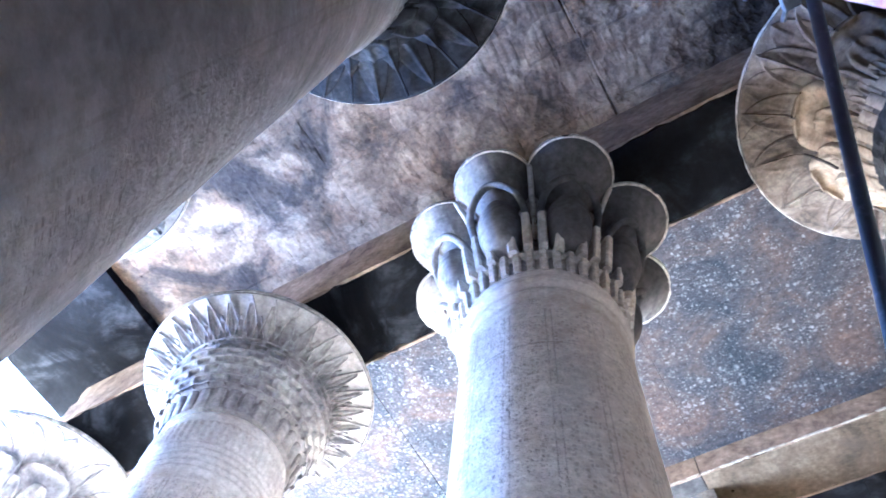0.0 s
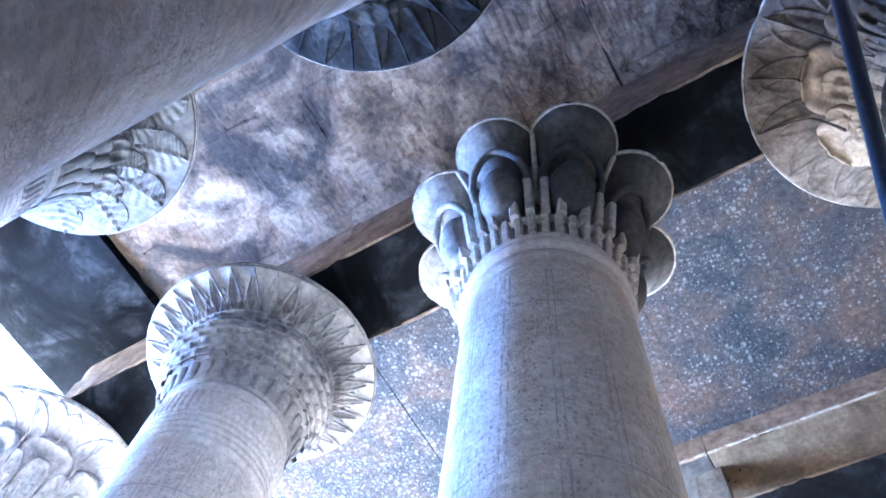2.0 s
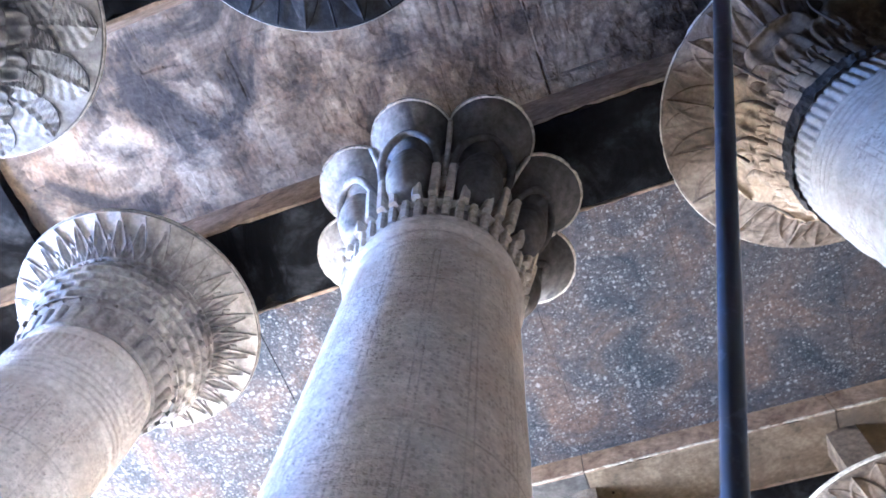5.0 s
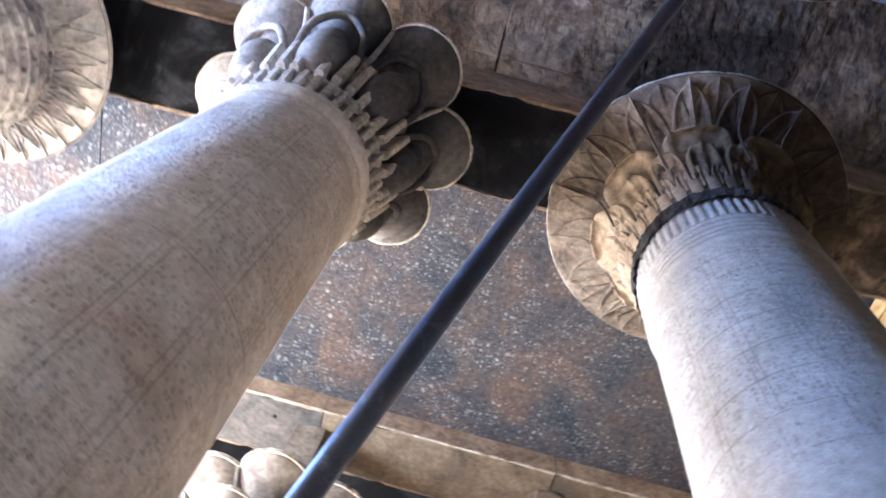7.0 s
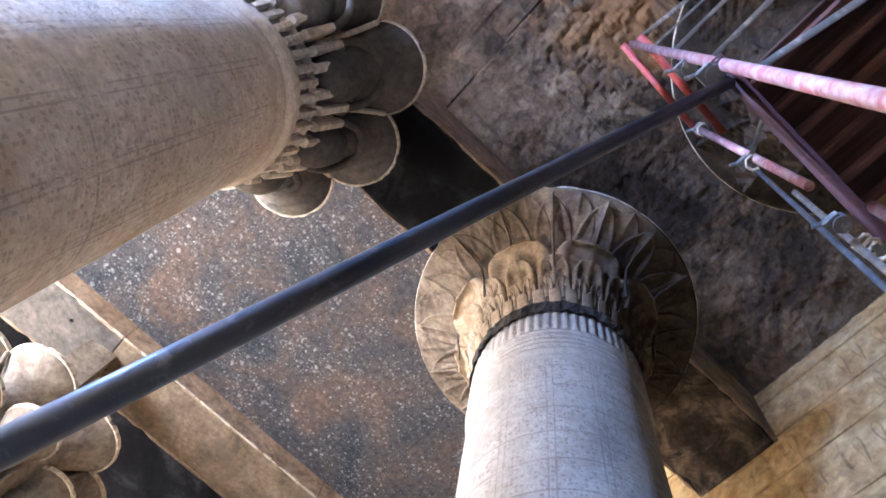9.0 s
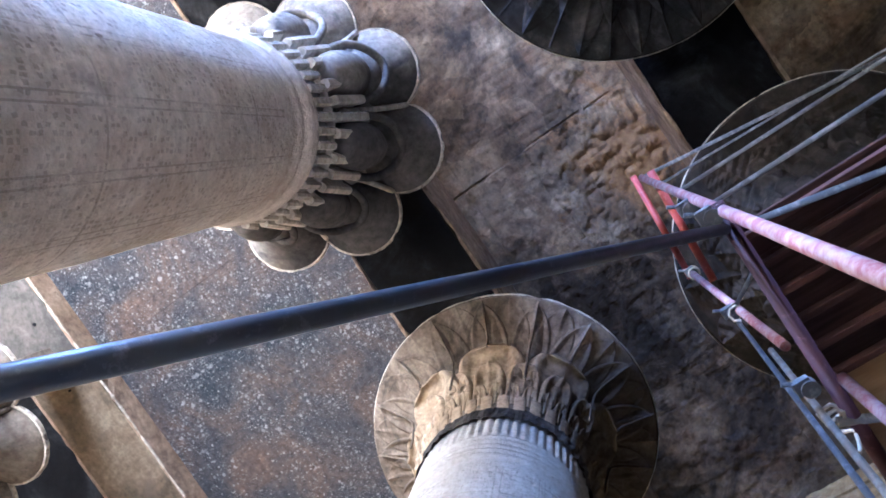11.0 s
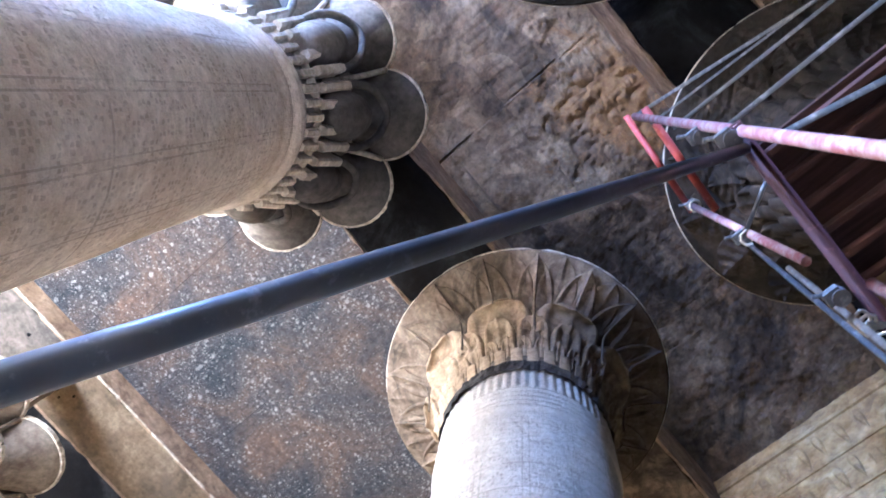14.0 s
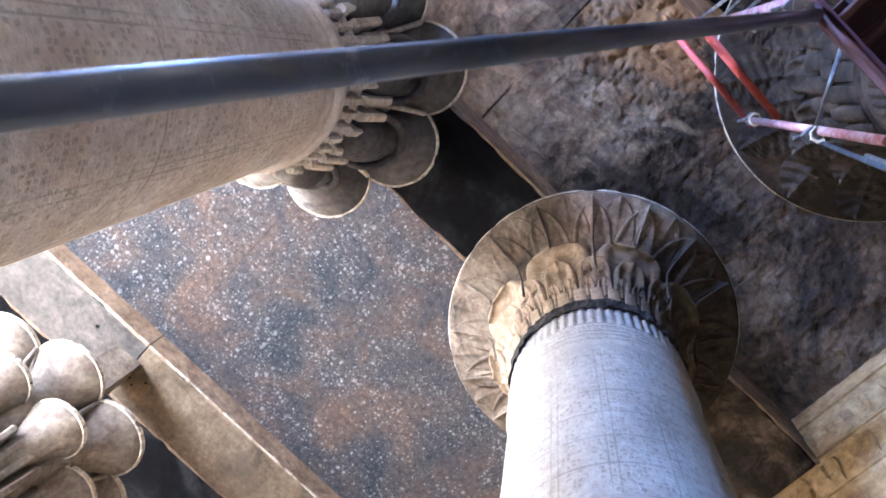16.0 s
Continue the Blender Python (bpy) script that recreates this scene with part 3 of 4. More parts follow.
def carved_relief(xs, y0, y1, z, seed, cell):
    """The carved underside of ceiling slabs: feathered wings in bands across, flaked patches, and one stretch of bare rough stone."""
    nx, ny = int((xs[-1] - xs[0]) / cell), int((y1 - y0) / (cell * 1.3))
    X, Y = np.meshgrid(np.linspace(xs[0], xs[-1], nx), np.linspace(y0, y1, ny), indexing="ij")
    wob = 0.35 * (value_noise(X * 1.1, Y * 1.1, seed) - 0.5)
    slab = np.searchsorted(np.array(xs), X)
    pick = np.random.RandomState(seed + 20).rand(64)
    band = np.floor((Y - y0 + wob * 0.4) / 1.2)
    own = pick[((slab * 7 + band * 3) % 64).astype(int)]
    phase = (X + (own - 0.45) * 0.9 * (Y - y0) + wob * 0.12) / (0.11 + 0.07 * own)
    stroke = np.abs(np.sin(math.pi * phase)) ** 0.6 * step01(value_noise(X * 7 + slab * 3.3, Y * 2.3, seed + 12), 0.4, 0.6)
    kept = step01(value_noise(X * 0.75 + 9, Y * 0.9 + 4, seed + 1) * 0.5 + value_noise(X * 2.4, Y * 2.1, seed + 2) * 0.3 + own * 0.25, 0.5, 0.66)
    kept = kept * (1 - 0.85 * step01(X, 1.8, 4.2))
    edge = np.abs(((Y - y0 + wob * 0.4) / 1.2) % 1.0 - 0.5)
    h = (0.005 + 0.006 * step01(X, -1.0, 1.0)) * stroke * kept - 0.012 * step01(edge, 0.47, 0.5)
    flake = value_noise(X * 1.6 + 30, Y * 1.9, seed + 3) * 0.5 + value_noise(X * 4.2, Y * 5.1, seed + 4) * 0.32 + value_noise(X * 10, Y * 11, seed + 5) * 0.18
    h += (1 - kept) * (0.02 + 0.022 * step01(X, 0.3, 2.0)) * (0.55 * np.floor(flake * 9) / 3 + 0.45 * flake * 3)
    signs = value_noise(X * 7.5, Y * 8.5, seed + 6)
    h += 0.008 * step01(signs, 0.55, 0.66) * (1 - kept)
    bare = step01(1.5 - np.hypot((X - 3.0) / 1.2, Y - 1.5) + 1.2 * (flake - 0.5), 0.1, 0.5)
    lumps = np.abs(value_noise(X * 3.5, Y * 5.5, seed + 7) - 0.5) * 0.12 + np.abs(value_noise(X * 8, Y * 11, seed + 8) - 0.5) * 0.06
    h = h * (1 - bare) + bare * lumps
    h += 0.012 * (value_noise(X * 16, Y * 16, seed + 9) - 0.5) * 0.6
    for k, a in enumerate(xs[1:-1]):
        joint = np.abs(X - a + 0.03 * (value_noise(Y * 2, X * 0, seed + k) - 0.5))
        h = np.where((joint < 0.012) & (abs(a - 2.05) < 0.1), -0.002, h) + 0.007 * np.sin(k * 2.7) * (X > a)
    Z = z - 0.03 - h
    ids = np.arange(nx * ny).reshape(nx, ny)
    quads = np.stack([ids[:-1, :-1], ids[:-1, 1:], ids[1:, 1:], ids[1:, :-1]], -1).reshape(-1, 4)
    me = bpy.data.meshes.new("relief")
    me.from_pydata(np.stack([X, Y, Z], -1).reshape(-1, 3).tolist(), [], quads.tolist())
    return me


def slab_ceiling(name, xs, y0, y1, z, mat, label, seed, relief=0.0):
    """Roof slabs side by side with open joints between them."""
    bm = bmesh.new()
    if relief:
        me = carved_relief(xs, y0, y1, z, seed, relief)
        bm.from_mesh(me)
        bpy.data.meshes.remove(me)
    rnd = random.Random(seed)
    for a, b in zip(xs, xs[1:]):
        g = 0.001 + 0.001 * rnd.random() + (0.012 if round(a, 2) in WIDE else 0)
        dz = rnd.uniform(-0.006, 0.006)
        s = rough_block(a + g, b - g, y0, y1, z + dz, z + 0.5, seed + a, step=0.3, amp=0.004, chip=0.0)
        me = bpy.data.meshes.new("tmp")
        s.to_mesh(me)
        s.free()
        bm.from_mesh(me)
        bpy.data.meshes.remove(me)
    plane_uv(bm, 1, 0)
    return solo(name, bm, mat, label, "ceiling")


XS = [-11.4, -7.55, -4.85, -2.1, 0.6, 3.35, 6.1, 8.7, WALL_X + 0.2]
XB = [-11.4, -9.7, -8.0, -6.3, -4.6, -3.0, -1.35, 0.35, 2.05, 3.9, 5.6, 7.3, 8.7, WALL_X + 0.2]
slab_ceiling("ceiling_nave", XS, YA + 0.5, YZ - 0.4, CEIL_N, STARS, "sooty ceiling slabs painted with pale stars", 11)
slab_ceiling("ceiling_aisle", XB, YB + 0.5, YA - 0.5, CEIL, BAND, "stained ceiling slabs with faded paint and soot", 23, 0.028)
slab_ceiling("ceiling_south", XB, Y0 - 0.2, YB - 0.5, CEIL, BAND, "stained ceiling slabs with faded paint and soot", 37, 0.05)
slab_ceiling("ceiling_north", XS, YZ + 0.4, Y1 + 0.2, CEIL_N + 0.3, NEAR_BLACK, "dark ceiling slabs", 41)
bm = bmesh.new()
box(bm, -11.5, WALL_X + 1.2, Y0 - 1, Y1 + 1, CEIL + 0.55, CEIL + 1.1)
solo("roof", bm, FLOOR, "flat stone roof above the slabs", "roof")


def architrave(name, y, w, z0, z1, joints, soffit, face, label, seed, ends=None, edge=False):
    """A beam along a row of columns, in blocks that meet over the columns, each with its dressed face towards the aisle."""
    ob = empty(name, pose(0, y, z0), label, "beam", kind="structure")
    for i, (a, b) in enumerate(zip(joints, joints[1:])):
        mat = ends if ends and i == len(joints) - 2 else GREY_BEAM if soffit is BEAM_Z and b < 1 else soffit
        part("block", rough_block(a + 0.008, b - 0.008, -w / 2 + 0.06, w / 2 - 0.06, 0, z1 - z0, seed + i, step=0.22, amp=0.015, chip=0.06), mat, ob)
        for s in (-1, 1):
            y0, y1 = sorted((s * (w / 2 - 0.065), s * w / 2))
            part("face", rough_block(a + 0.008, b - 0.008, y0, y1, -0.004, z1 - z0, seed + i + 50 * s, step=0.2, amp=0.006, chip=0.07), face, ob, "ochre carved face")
    if edge:
        for a, b in zip(joints, joints[1:]):
            part("chipped_edge", rough_block(a + 0.01, b - 0.01, -w / 2 - 0.012, -w / 2 + 0.03, -0.012, 0.03, seed + a, step=0.12, amp=0.004, chip=0.05), RIM_STONE, ob, "pale chipped edge")
    return ob


JX = [-10.3, -STEP, 0.0, STEP, WALL_X + 0.3]
architrave("architrave_a", YA, 1.683, SOFFIT, CEIL + 0.3, JX, NEAR_BLACK, OCHRE, "near-black stone beam with ochre carved sides", 3, DARK_END)
architrave("architrave_b", YB, 1.683, SOFFIT, CEIL + 0.3, JX, NEAR_BLACK, OCHRE, "near-black stone beam with ochre carved sides", 7)
beam_z = architrave("architrave_z", YZ, 1.484, SOFFIT_Z, CEIL_N + 0.6, [-10.3, -STEP, 0.43, STEP, WALL_X + 0.3], BEAM_Z, OCHRE, "yellowish stone beam with a chipped lower edge", 9, edge=True)
# small holes drawn as dark plugs: the shade inside is their colour
for x, y, r in ((-0.55, -0.27, 0.035), (0.56, 0.1, 0.022), (0.68, 0.2, 0.02), (0.86, -0.05, 0.025)):
    bm = bmesh.new()
    bmesh.ops.create_cone(bm, cap_ends=True, segments=14, radius1=r, radius2=r * 0.8, depth=0.05, matrix=Matrix.Translation((x, y, 0.012)))
    part("dark_plug", bm, NEAR_BLACK, beam_z, "dark plug painted as a small hole")
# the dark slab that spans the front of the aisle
solo("lintel_front", rough_block(-11.4, LINTEL_X, YB + 0.5, YA - 0.5, CEIL - 0.3, CEIL - 0.02, 77, step=0.25, amp=0.01, chip=0.05), NEAR_BLACK, "near-black stone lintel slab over the open front", "beam")
# screen walls between the front columns, unseen, each height set to limit the sun
for a, b, h in ((Y0, YB, 11.2), (YB, YA, 7.0), (YZ, Y1, 9.0)):
    wall_thing("screen_wall", FRONT_X - 0.35, FRONT_X + 0.35, a, b, -0.1, h, WALL, "sandstone screen wall between the front columns", 1)


# ---- columns ----
def smooth01(x):
    x = min(1.0, max(0.0, x))
    return x * x * (3 - 2 * x)


def shaft_bm(top, flutes, rings):
    """The shaft: slightly tapered, with cut rings under the neck and, if asked, reeds above them."""
    zs = [0.0, 0.02, 0.5] + [0.5 + 0.5 * i for i in range(1, int((top - 2.6) / 0.5))]
    z = zs[-1]
    while z < top - 0.04:
        z += 0.035
        zs.append(min(z, top))

    def r(a, k, z):
        rad = SHAFT_R + 0.003 * (10 - z)
        if z < 0.5:
            rad -= 0.08 * (1 - z / 0.5) ** 2
        if rings[0] < z < rings[1]:
            rad += 0.036 * abs(math.sin(math.pi * (z - rings[0]) / (rings[1] - rings[0]) * rings[2]))
        if flutes and rings[1] < z < top - 0.25:
            rad += 0.034 * abs(math.sin(a * flutes / 2)) + 0.01
        if not flutes and z > top - 0.42:
            rad += 0.04 * smooth01((z - top + 0.42) / 0.05) - 0.025 * smooth01(1 - abs(z - top + 0.2) / 0.04)
        rad += 0.008 * noise.noise(Vector((math.cos(a), math.sin(a), z * 0.8)) * 1.7)
        return rad
    return surface(r, 300 if flutes else 144, zs, cap_top=True, cap_bottom=True)


def along(profile, s):
    """Radius, height and outward normal of a bell's outline at s."""
    def at(q):
        for (s0, r0, h0), (s1, r1, h1) in zip(profile, profile[1:]):
            if q <= s1:
                f = (q - s0) / (s1 - s0)
                return r0 + (r1 - r0) * f, h0 + (h1 - h0) * f
        return profile[-1][1:]
    (ra, ha), (rb, hb) = at(max(0, s - 0.02)), at(min(1, s + 0.02))
    t = Vector((rb - ra, hb - ha)).normalized()
    return (*at(s), Vector((t.y, -t.x)))


def lower_bell(lip, s):
    """How far the lower bell stands out at s."""
    if not lip:
        return 0.0
    return lip[1] * (0.45 * smooth01((s - 0.12) * 40) + 0.55 * smooth01((s - 0.14) / 0.22)) * smooth01((lip[0] + 0.015 - s) * 60)


def bell_bm(z0, profile, lip, nu=192, ns=60, seed=0):
    """The plain body of a bell capital; lip: (s, depth) where a lower bell ends in an edge of its own."""
    bm = bmesh.new()
    rows = []
    for k in range(ns + 1):
        s = k / ns
        r, h, nrm = along(profile, s)
        base = lower_bell(lip, s)
        row = []
        for i in range(nu):
            a = 2 * math.pi * i / nu
            d = base + 0.012 * noise.noise(Vector((math.cos(a) * 3, math.sin(a) * 3, s * 6 + seed)))
            row.append(bm.verts.new(((r + nrm.x * d) * math.cos(a), (r + nrm.x * d) * math.sin(a), z0 + h + nrm.y * d)))
        rows.append(row)
    for p, q in zip(rows, rows[1:]):
        for i in range(nu):
            j = (i + 1) % nu
            bm.faces.new((p[i], p[j], q[j], q[i]))
    bm.faces.new(rows[-1])
    bm.faces.new(list(reversed(rows[0])))
    return bm


def leaf_bm(profile, n, sa, sb, width, proud, kind, lip=None, nf=18, nc=17):
    """One carved leaf on the bell's side, leaning out towards its tip, with a midrib and steep sides."""
    bm = bmesh.new()
    grid = []
    half = math.pi / n * width
    for k in range(nf + 2):
        f = min(1.0, k / nf)
        r, h, nrm = along(profile, sa + (sb - sa) * f)
        if kind == "arch":
            w = 1.0 if f < 0.4 else math.sqrt(max(0.0, 1 - ((f - 0.4) / 0.6) ** 2))
        elif kind == "point":
            w = (1 - f) ** 0.8
        elif kind == "ogive":
            w = (1 - f ** 2.2) ** 0.8
        elif kind == "spike":
            w = 1 - f
        elif kind == "feather":
            w = max(0.0, math.sin(math.pi * (0.12 + 0.88 * f))) ** 0.6
        else:
            w = 1.0
        w = max(w, 0.04)
        row = []
        for i in range(-1, nc + 1):
            c = max(-1.0, min(1.0, 2 * i / (nc - 1) - 1))
            d = proud * (0.3 + 0.7 * f) * (1 - 0.4 * c * c)
            if kind == "arch":
                e = max(abs(c), f ** 1.5)
                d = proud * (0.35 + 0.65 * f) * (0.3 + 0.7 * smooth01((e - 0.5) / 0.28)) * (1 - 0.65 * smooth01((e - 0.82) / 0.18)) + proud * 0.22 * smooth01(1 - abs(c) * 5)
            elif kind == "ogive":
                d += -0.55 * proud * smooth01((0.85 - max(abs(c), f * 0.9)) * 5) + proud * 0.5 * smooth01(1 - abs(c) * 6)
            elif kind in ("point", "feather"):
                d += 0.03 * smooth01(1 - abs(c) * 4) + (0.012 * math.sin(f * 34 - abs(c) * 7) if kind == "feather" else 0)
            elif kind == "pit":
                e = max(abs(c), abs(2 * f - 1))
                d = lower_bell(lip, min(sa + (sb - sa) * f, lip[0]) if sa < lip[0] else 1.0) + 0.006 + proud * smooth01((e - 0.45) / 0.3)
            elif kind == "spike":
                side = smooth01((max(abs(c), f * 0.95) - 0.62) * 6)
                rib = smooth01(1 - abs(c) * 6)
                d = proud * max(side, rib) - 0.03 * (1 - max(side, rib))
            if i in (-1, nc) or k > nf:
                d = -0.04
            a = c * half * w
            row.append(bm.verts.new(((r + nrm.x * d) * math.cos(a), (r + nrm.x * d) * math.sin(a), h + nrm.y * d)))
        grid.append(row)
    for p, q in zip(grid, grid[1:]):
        for i in range(len(p) - 1):
            bm.faces.new((p[i], p[i + 1], q[i + 1], q[i]))
    return bm


def spine_bm(profile, sa, sb, d0, d1, r=0.018):
    """A thin raised stem that runs up the bell to its rim."""
    pts = []
    for k in range(12):
        f = k / 11
        rr, h, nrm = along(profile, sa + (sb - sa) * f)
        d = d0 + (d1 - d0) * f
        pts.append((rr + nrm.x * d, 0, h + nrm.y * d))
    return wire(pts, r, 6)


def rim_bm(radius, z, seed, h=0.07):
    """The thin outer edge of a capital, nicked and worn."""
    bm = bmesh.new()
    n = 200
    rings = []
    for dr, dz in ((-0.05, 0.0), (0.0, 0.0), (0.012, 0.02), (0.008, h), (-0.05, h)):
        ring = []
        for i in range(n):
            a = 2 * math.pi * i / n
            w = noise.noise(Vector((math.cos(a) * 9, math.sin(a) * 9, seed)))
            r = radius + dr - (0.05 * max(0, w - 0.25) if dr > -0.05 else 0)
            ring.append(bm.verts.new((r * math.cos(a), r * math.sin(a), z + dz - 0.012)))
        rings.append(ring)
    m = len(rings)
    for k in range(m):
        for i in range(n):
            j = (i + 1) % n
            bm.faces.new((rings[k][i], rings[k][j], rings[(k + 1) % m][j], rings[(k + 1) % m][i]))
    return bm


def abacus_bm(z0, z1, half):
    return rough_block(-half, half, -half, half, z0, z1, 4, step=0.3, amp=0.01, chip=0.05)


BELL = [(0.0, 1.03, 0.0), (0.12, 1.06, 0.36), (0.28, 1.13, 0.82), (0.44, 1.22, 1.2), (0.56, 1.3, 1.42), (0.66, 1.46, 1.56), (1.0, 2.06, 1.76)]
# lip, leaves (count, from, to, width, proud, kind, phase, name), stems (count, from, to, start depth, phase)
LEAFY = (None, [(32, 0.0, 0.12, 0.7, 0.05, "reed", 0, "reed"), (32, 0.06, 0.23, 0.92, 0.085, "arch", 0.5, "small_leaf"), (16, 0.15, 0.42, 0.97, 0.15, "arch", 0, "leaf"), (8, 0.28, 0.63, 0.98, 0.22, "arch", 0.5, "large_leaf"), (16, 0.52, 0.95, 0.98, 0.07, "ogive", 0, "rim_leaf"), (16, 0.6, 0.98, 0.98, 0.035, "ogive", 0.5, "rim_leaf")],
         [(8, 0.2, 0.97, 0.2, 0), (8, 0.5, 0.97, 0.26, 0.5)])
SCALED = ((0.38, 0.2), [(30, 0.0, 0.125, 0.72, 0.07, "reed", 0, "reed")] + [(28, 0.14 + 0.06 * k, 0.2 + 0.06 * k, 1.02, 0.06, "pit", 0.5 * (k % 2), "scale") for k in range(4)] + [(28, 0.4 + 0.065 * k, 0.465 + 0.065 * k, 1.02, 0.055, "pit", 0.5 * (k % 2), "scale") for k in range(3)] + [(32, 0.56, 0.8, 1.0, 0.055, "spike", 0.5, "rim_leaf"), (32, 0.64, 0.98, 1.0, 0.05, "spike", 0, "rim_leaf")],
          [])
FEATHERED = (None, [(28, 0.0, 0.22, 0.8, 0.07, "reed", 0, "reed"), (28, 0.16, 0.34, 0.8, 0.1, "reed", 0.5, "reed"), (14, 0.26, 0.52, 0.85, 0.15, "arch", 0, "leaf"), (14, 0.4, 0.72, 0.85, 0.12, "feather", 0.5, "leaf"), (14, 0.58, 0.97, 0.9, 0.06, "feather", 0, "rim_leaf")], [])
ZIGZAG = (None, [(20, 0.0, 0.22, 0.8, 0.07, "reed", 0, "reed"), (10, 0.12, 0.46, 0.85, 0.2, "arch", 0, "leaf"), (16, 0.42, 0.76, 0.9, 0.1, "point", 0.5, "leaf"), (16, 0.58, 0.97, 0.95, 0.07, "point", 0, "rim_leaf")], [(16, 0.45, 0.97, 0.08, 0.5)])


def bell_column(x, y, radius, carving, shaft_mat, cap_mat, label, rim=RIM, top=SOFFIT, flutes=60, seed=1, groove=True, half=0.78, leaf_mat=None):
    """A column with a round bell capital: shaft, near-black ring for a groove, capital with its leaves and rim, abacus.
    """
    ob = empty("column", pose(x, y, 0), label, "column", "columns of the hall")
    z0 = rim - 1.78
    part("shaft", shaft_bm(z0 - 0.02, flutes, (z0 - 1.3, z0 - 0.72, 5)), shaft_mat, ob, smooth=True)
    # the groove's dark is put into the colour of a raised ring
    if groove:
        part("groove_band", surface(lambda a, k, z: 1.06 + 0.04 * noise.noise(Vector((math.cos(a) * 14, math.sin(a) * 14, z * 9 + seed))), 160, [z0 - 0.27, z0 - 0.2, z0 - 0.12, z0 - 0.05, z0 + 0.02]), GROOVE, ob, "near-black ring in place of a groove")
    prof = [(s, r if i < 3 else 1.13 + (r - 1.13) * (radius - 1.13) / (2.06 - 1.13), h) for i, (s, r, h) in enumerate(BELL)]
    lip, leaves, stems = carving
    cap = part("capital", bell_bm(z0, prof, lip, seed=seed), cap_mat, ob, "carved leaf capital", smooth=True)
    for n, sa, sb, width, proud, kind, ph, name in leaves:
        me = mesh_of(name, leaf_bm(prof, n, sa, sb, width, proud, kind, lip), leaf_mat if leaf_mat and name != "rim_leaf" else cap_mat, kind != "feather")
        for i in range(n):
            share(name, me, cap, pose(0, 0, z0, 0, 0, 360 * (i + ph) / n))
    for n, sa, sb, d0, ph in stems:
        me = mesh_of("stem", spine_bm(prof, sa, sb, d0, 0.05), cap_mat, True)
        for i in range(n):
            share("stem", me, cap, pose(0, 0, z0, 0, 0, 360 * (i + ph) / n))
    part("rim", rim_bm(radius, rim, seed), RIM_STONE, cap, "pale chipped edge")
    part("abacus", abacus_bm(rim + 0.05, top - 0.004, half), cap_mat, ob)
    return ob


def umbel_bm(c0, c1, r0, r1, z0, z1, power=2.2, bend=1.6, n=40, k=18, lip=0.03):
    """An open papyrus flower: a bell whose centre moves out from the axis as it opens."""
    bm = bmesh.new()
    rings = []
    for i in range(k + 1):
        s = i / k
        c, r, z = c0 + (c1 - c0) * s ** bend, r0 + (r1 - r0) * s ** power, z0 + (z1 - z0) * s
        rings.append([bm.verts.new((c + r * math.cos(2 * math.pi * j / n), r * math.sin(2 * math.pi * j / n), z)) for j in range(n)])
    c, r = c1, r1
    rings.append([bm.verts.new((c + (r + lip * 0.3) * math.cos(2 * math.pi * j / n), (r + lip * 0.3) * math.sin(2 * math.pi * j / n), z1 + 0.05)) for j in range(n)])
    for a, b in zip(rings, rings[1:]):
        for j in range(n):
            bm.faces.new((a[j], a[(j + 1) % n], b[(j + 1) % n], b[j]))
    bm.faces.new(rings[-1])
    bm.faces.new(list(reversed(rings[0])))
    return bm


def bud_bm(c0, c1, r, z0, z1, n=28, k=16):
    """A closed, rounded flower bud that leans out from the axis."""
    bm = bmesh.new()
    rings = []
    for i in range(k + 1):
        s = i / k
        c, rr, z = c0 + (c1 - c0) * s ** 1.3, r * math.sin(math.pi * (0.16 + 0.8 * s)) ** 0.7, z0 + (z1 - z0) * s
        rings.append([bm.verts.new((c + rr * math.cos(2 * math.pi * j / n), rr * math.sin(2 * math.pi * j / n), z)) for j in range(n)])
    for a, b in zip(rings, rings[1:]):
        for j in range(n):
            bm.faces.new((a[j], a[(j + 1) % n], b[(j + 1) % n], b[j]))
    bm.faces.new(rings[-1])
    bm.faces.new(list(reversed(rings[0])))
    return bm


def edge_bm(c, r, z, a0, a1, seed, n=44):
    """The thin chipped edge round the outer part of a flower."""
    bm = bmesh.new()
    rings = []
    for i in range(n + 1):
        a = a0 + (a1 - a0) * i / n
        w = 0.03 * max(0, noise.noise(Vector((math.cos(a) * 6, math.sin(a) * 6, seed))))
        rings.append([bm.verts.new((c + (r + dr - w) * math.cos(a), (r + dr - w) * math.sin(a), z + dz)) for dr, dz in ((-0.03, -0.014), (0.012, -0.014), (0.018, 0.055), (-0.02, 0.055))])
    for p, q in zip(rings, rings[1:]):
        for j in range(4):
            bm.faces.new((p[j], q[j], q[(j + 1) % 4], p[(j + 1) % 4]))
    bm.faces.new(rings[0])
    bm.faces.new(list(reversed(rings[-1])))
    return bm


def stem_bm(r, z0, z1, w, lean):
    """A straight stem with a square-cut head."""
    bm = bmesh.new()
    rings = []
    for f in (0.0, 0.5, 0.97, 1.0):
        z = z0 + (z1 - z0) * f
        c, e = r + lean * f, 0.0 if f < 1 else 0.012
        rings.append([bm.verts.new((c + dx, dy, z)) for dx, dy in ((-0.14, -w + e), (0.02 - e, -w + e), (0.05 - e, -w * 0.6), (0.05 - e, w * 0.6), (0.02 - e, w - e), (-0.14, w - e))])
    for p, q in zip(rings, rings[1:]):
        for j in range(6):
            bm.faces.new((p[j], p[(j + 1) % 6], q[(j + 1) % 6], q[j]))
    bm.faces.new(list(reversed(rings[0])))
    bm.faces.new(rings[-1])
    return bm


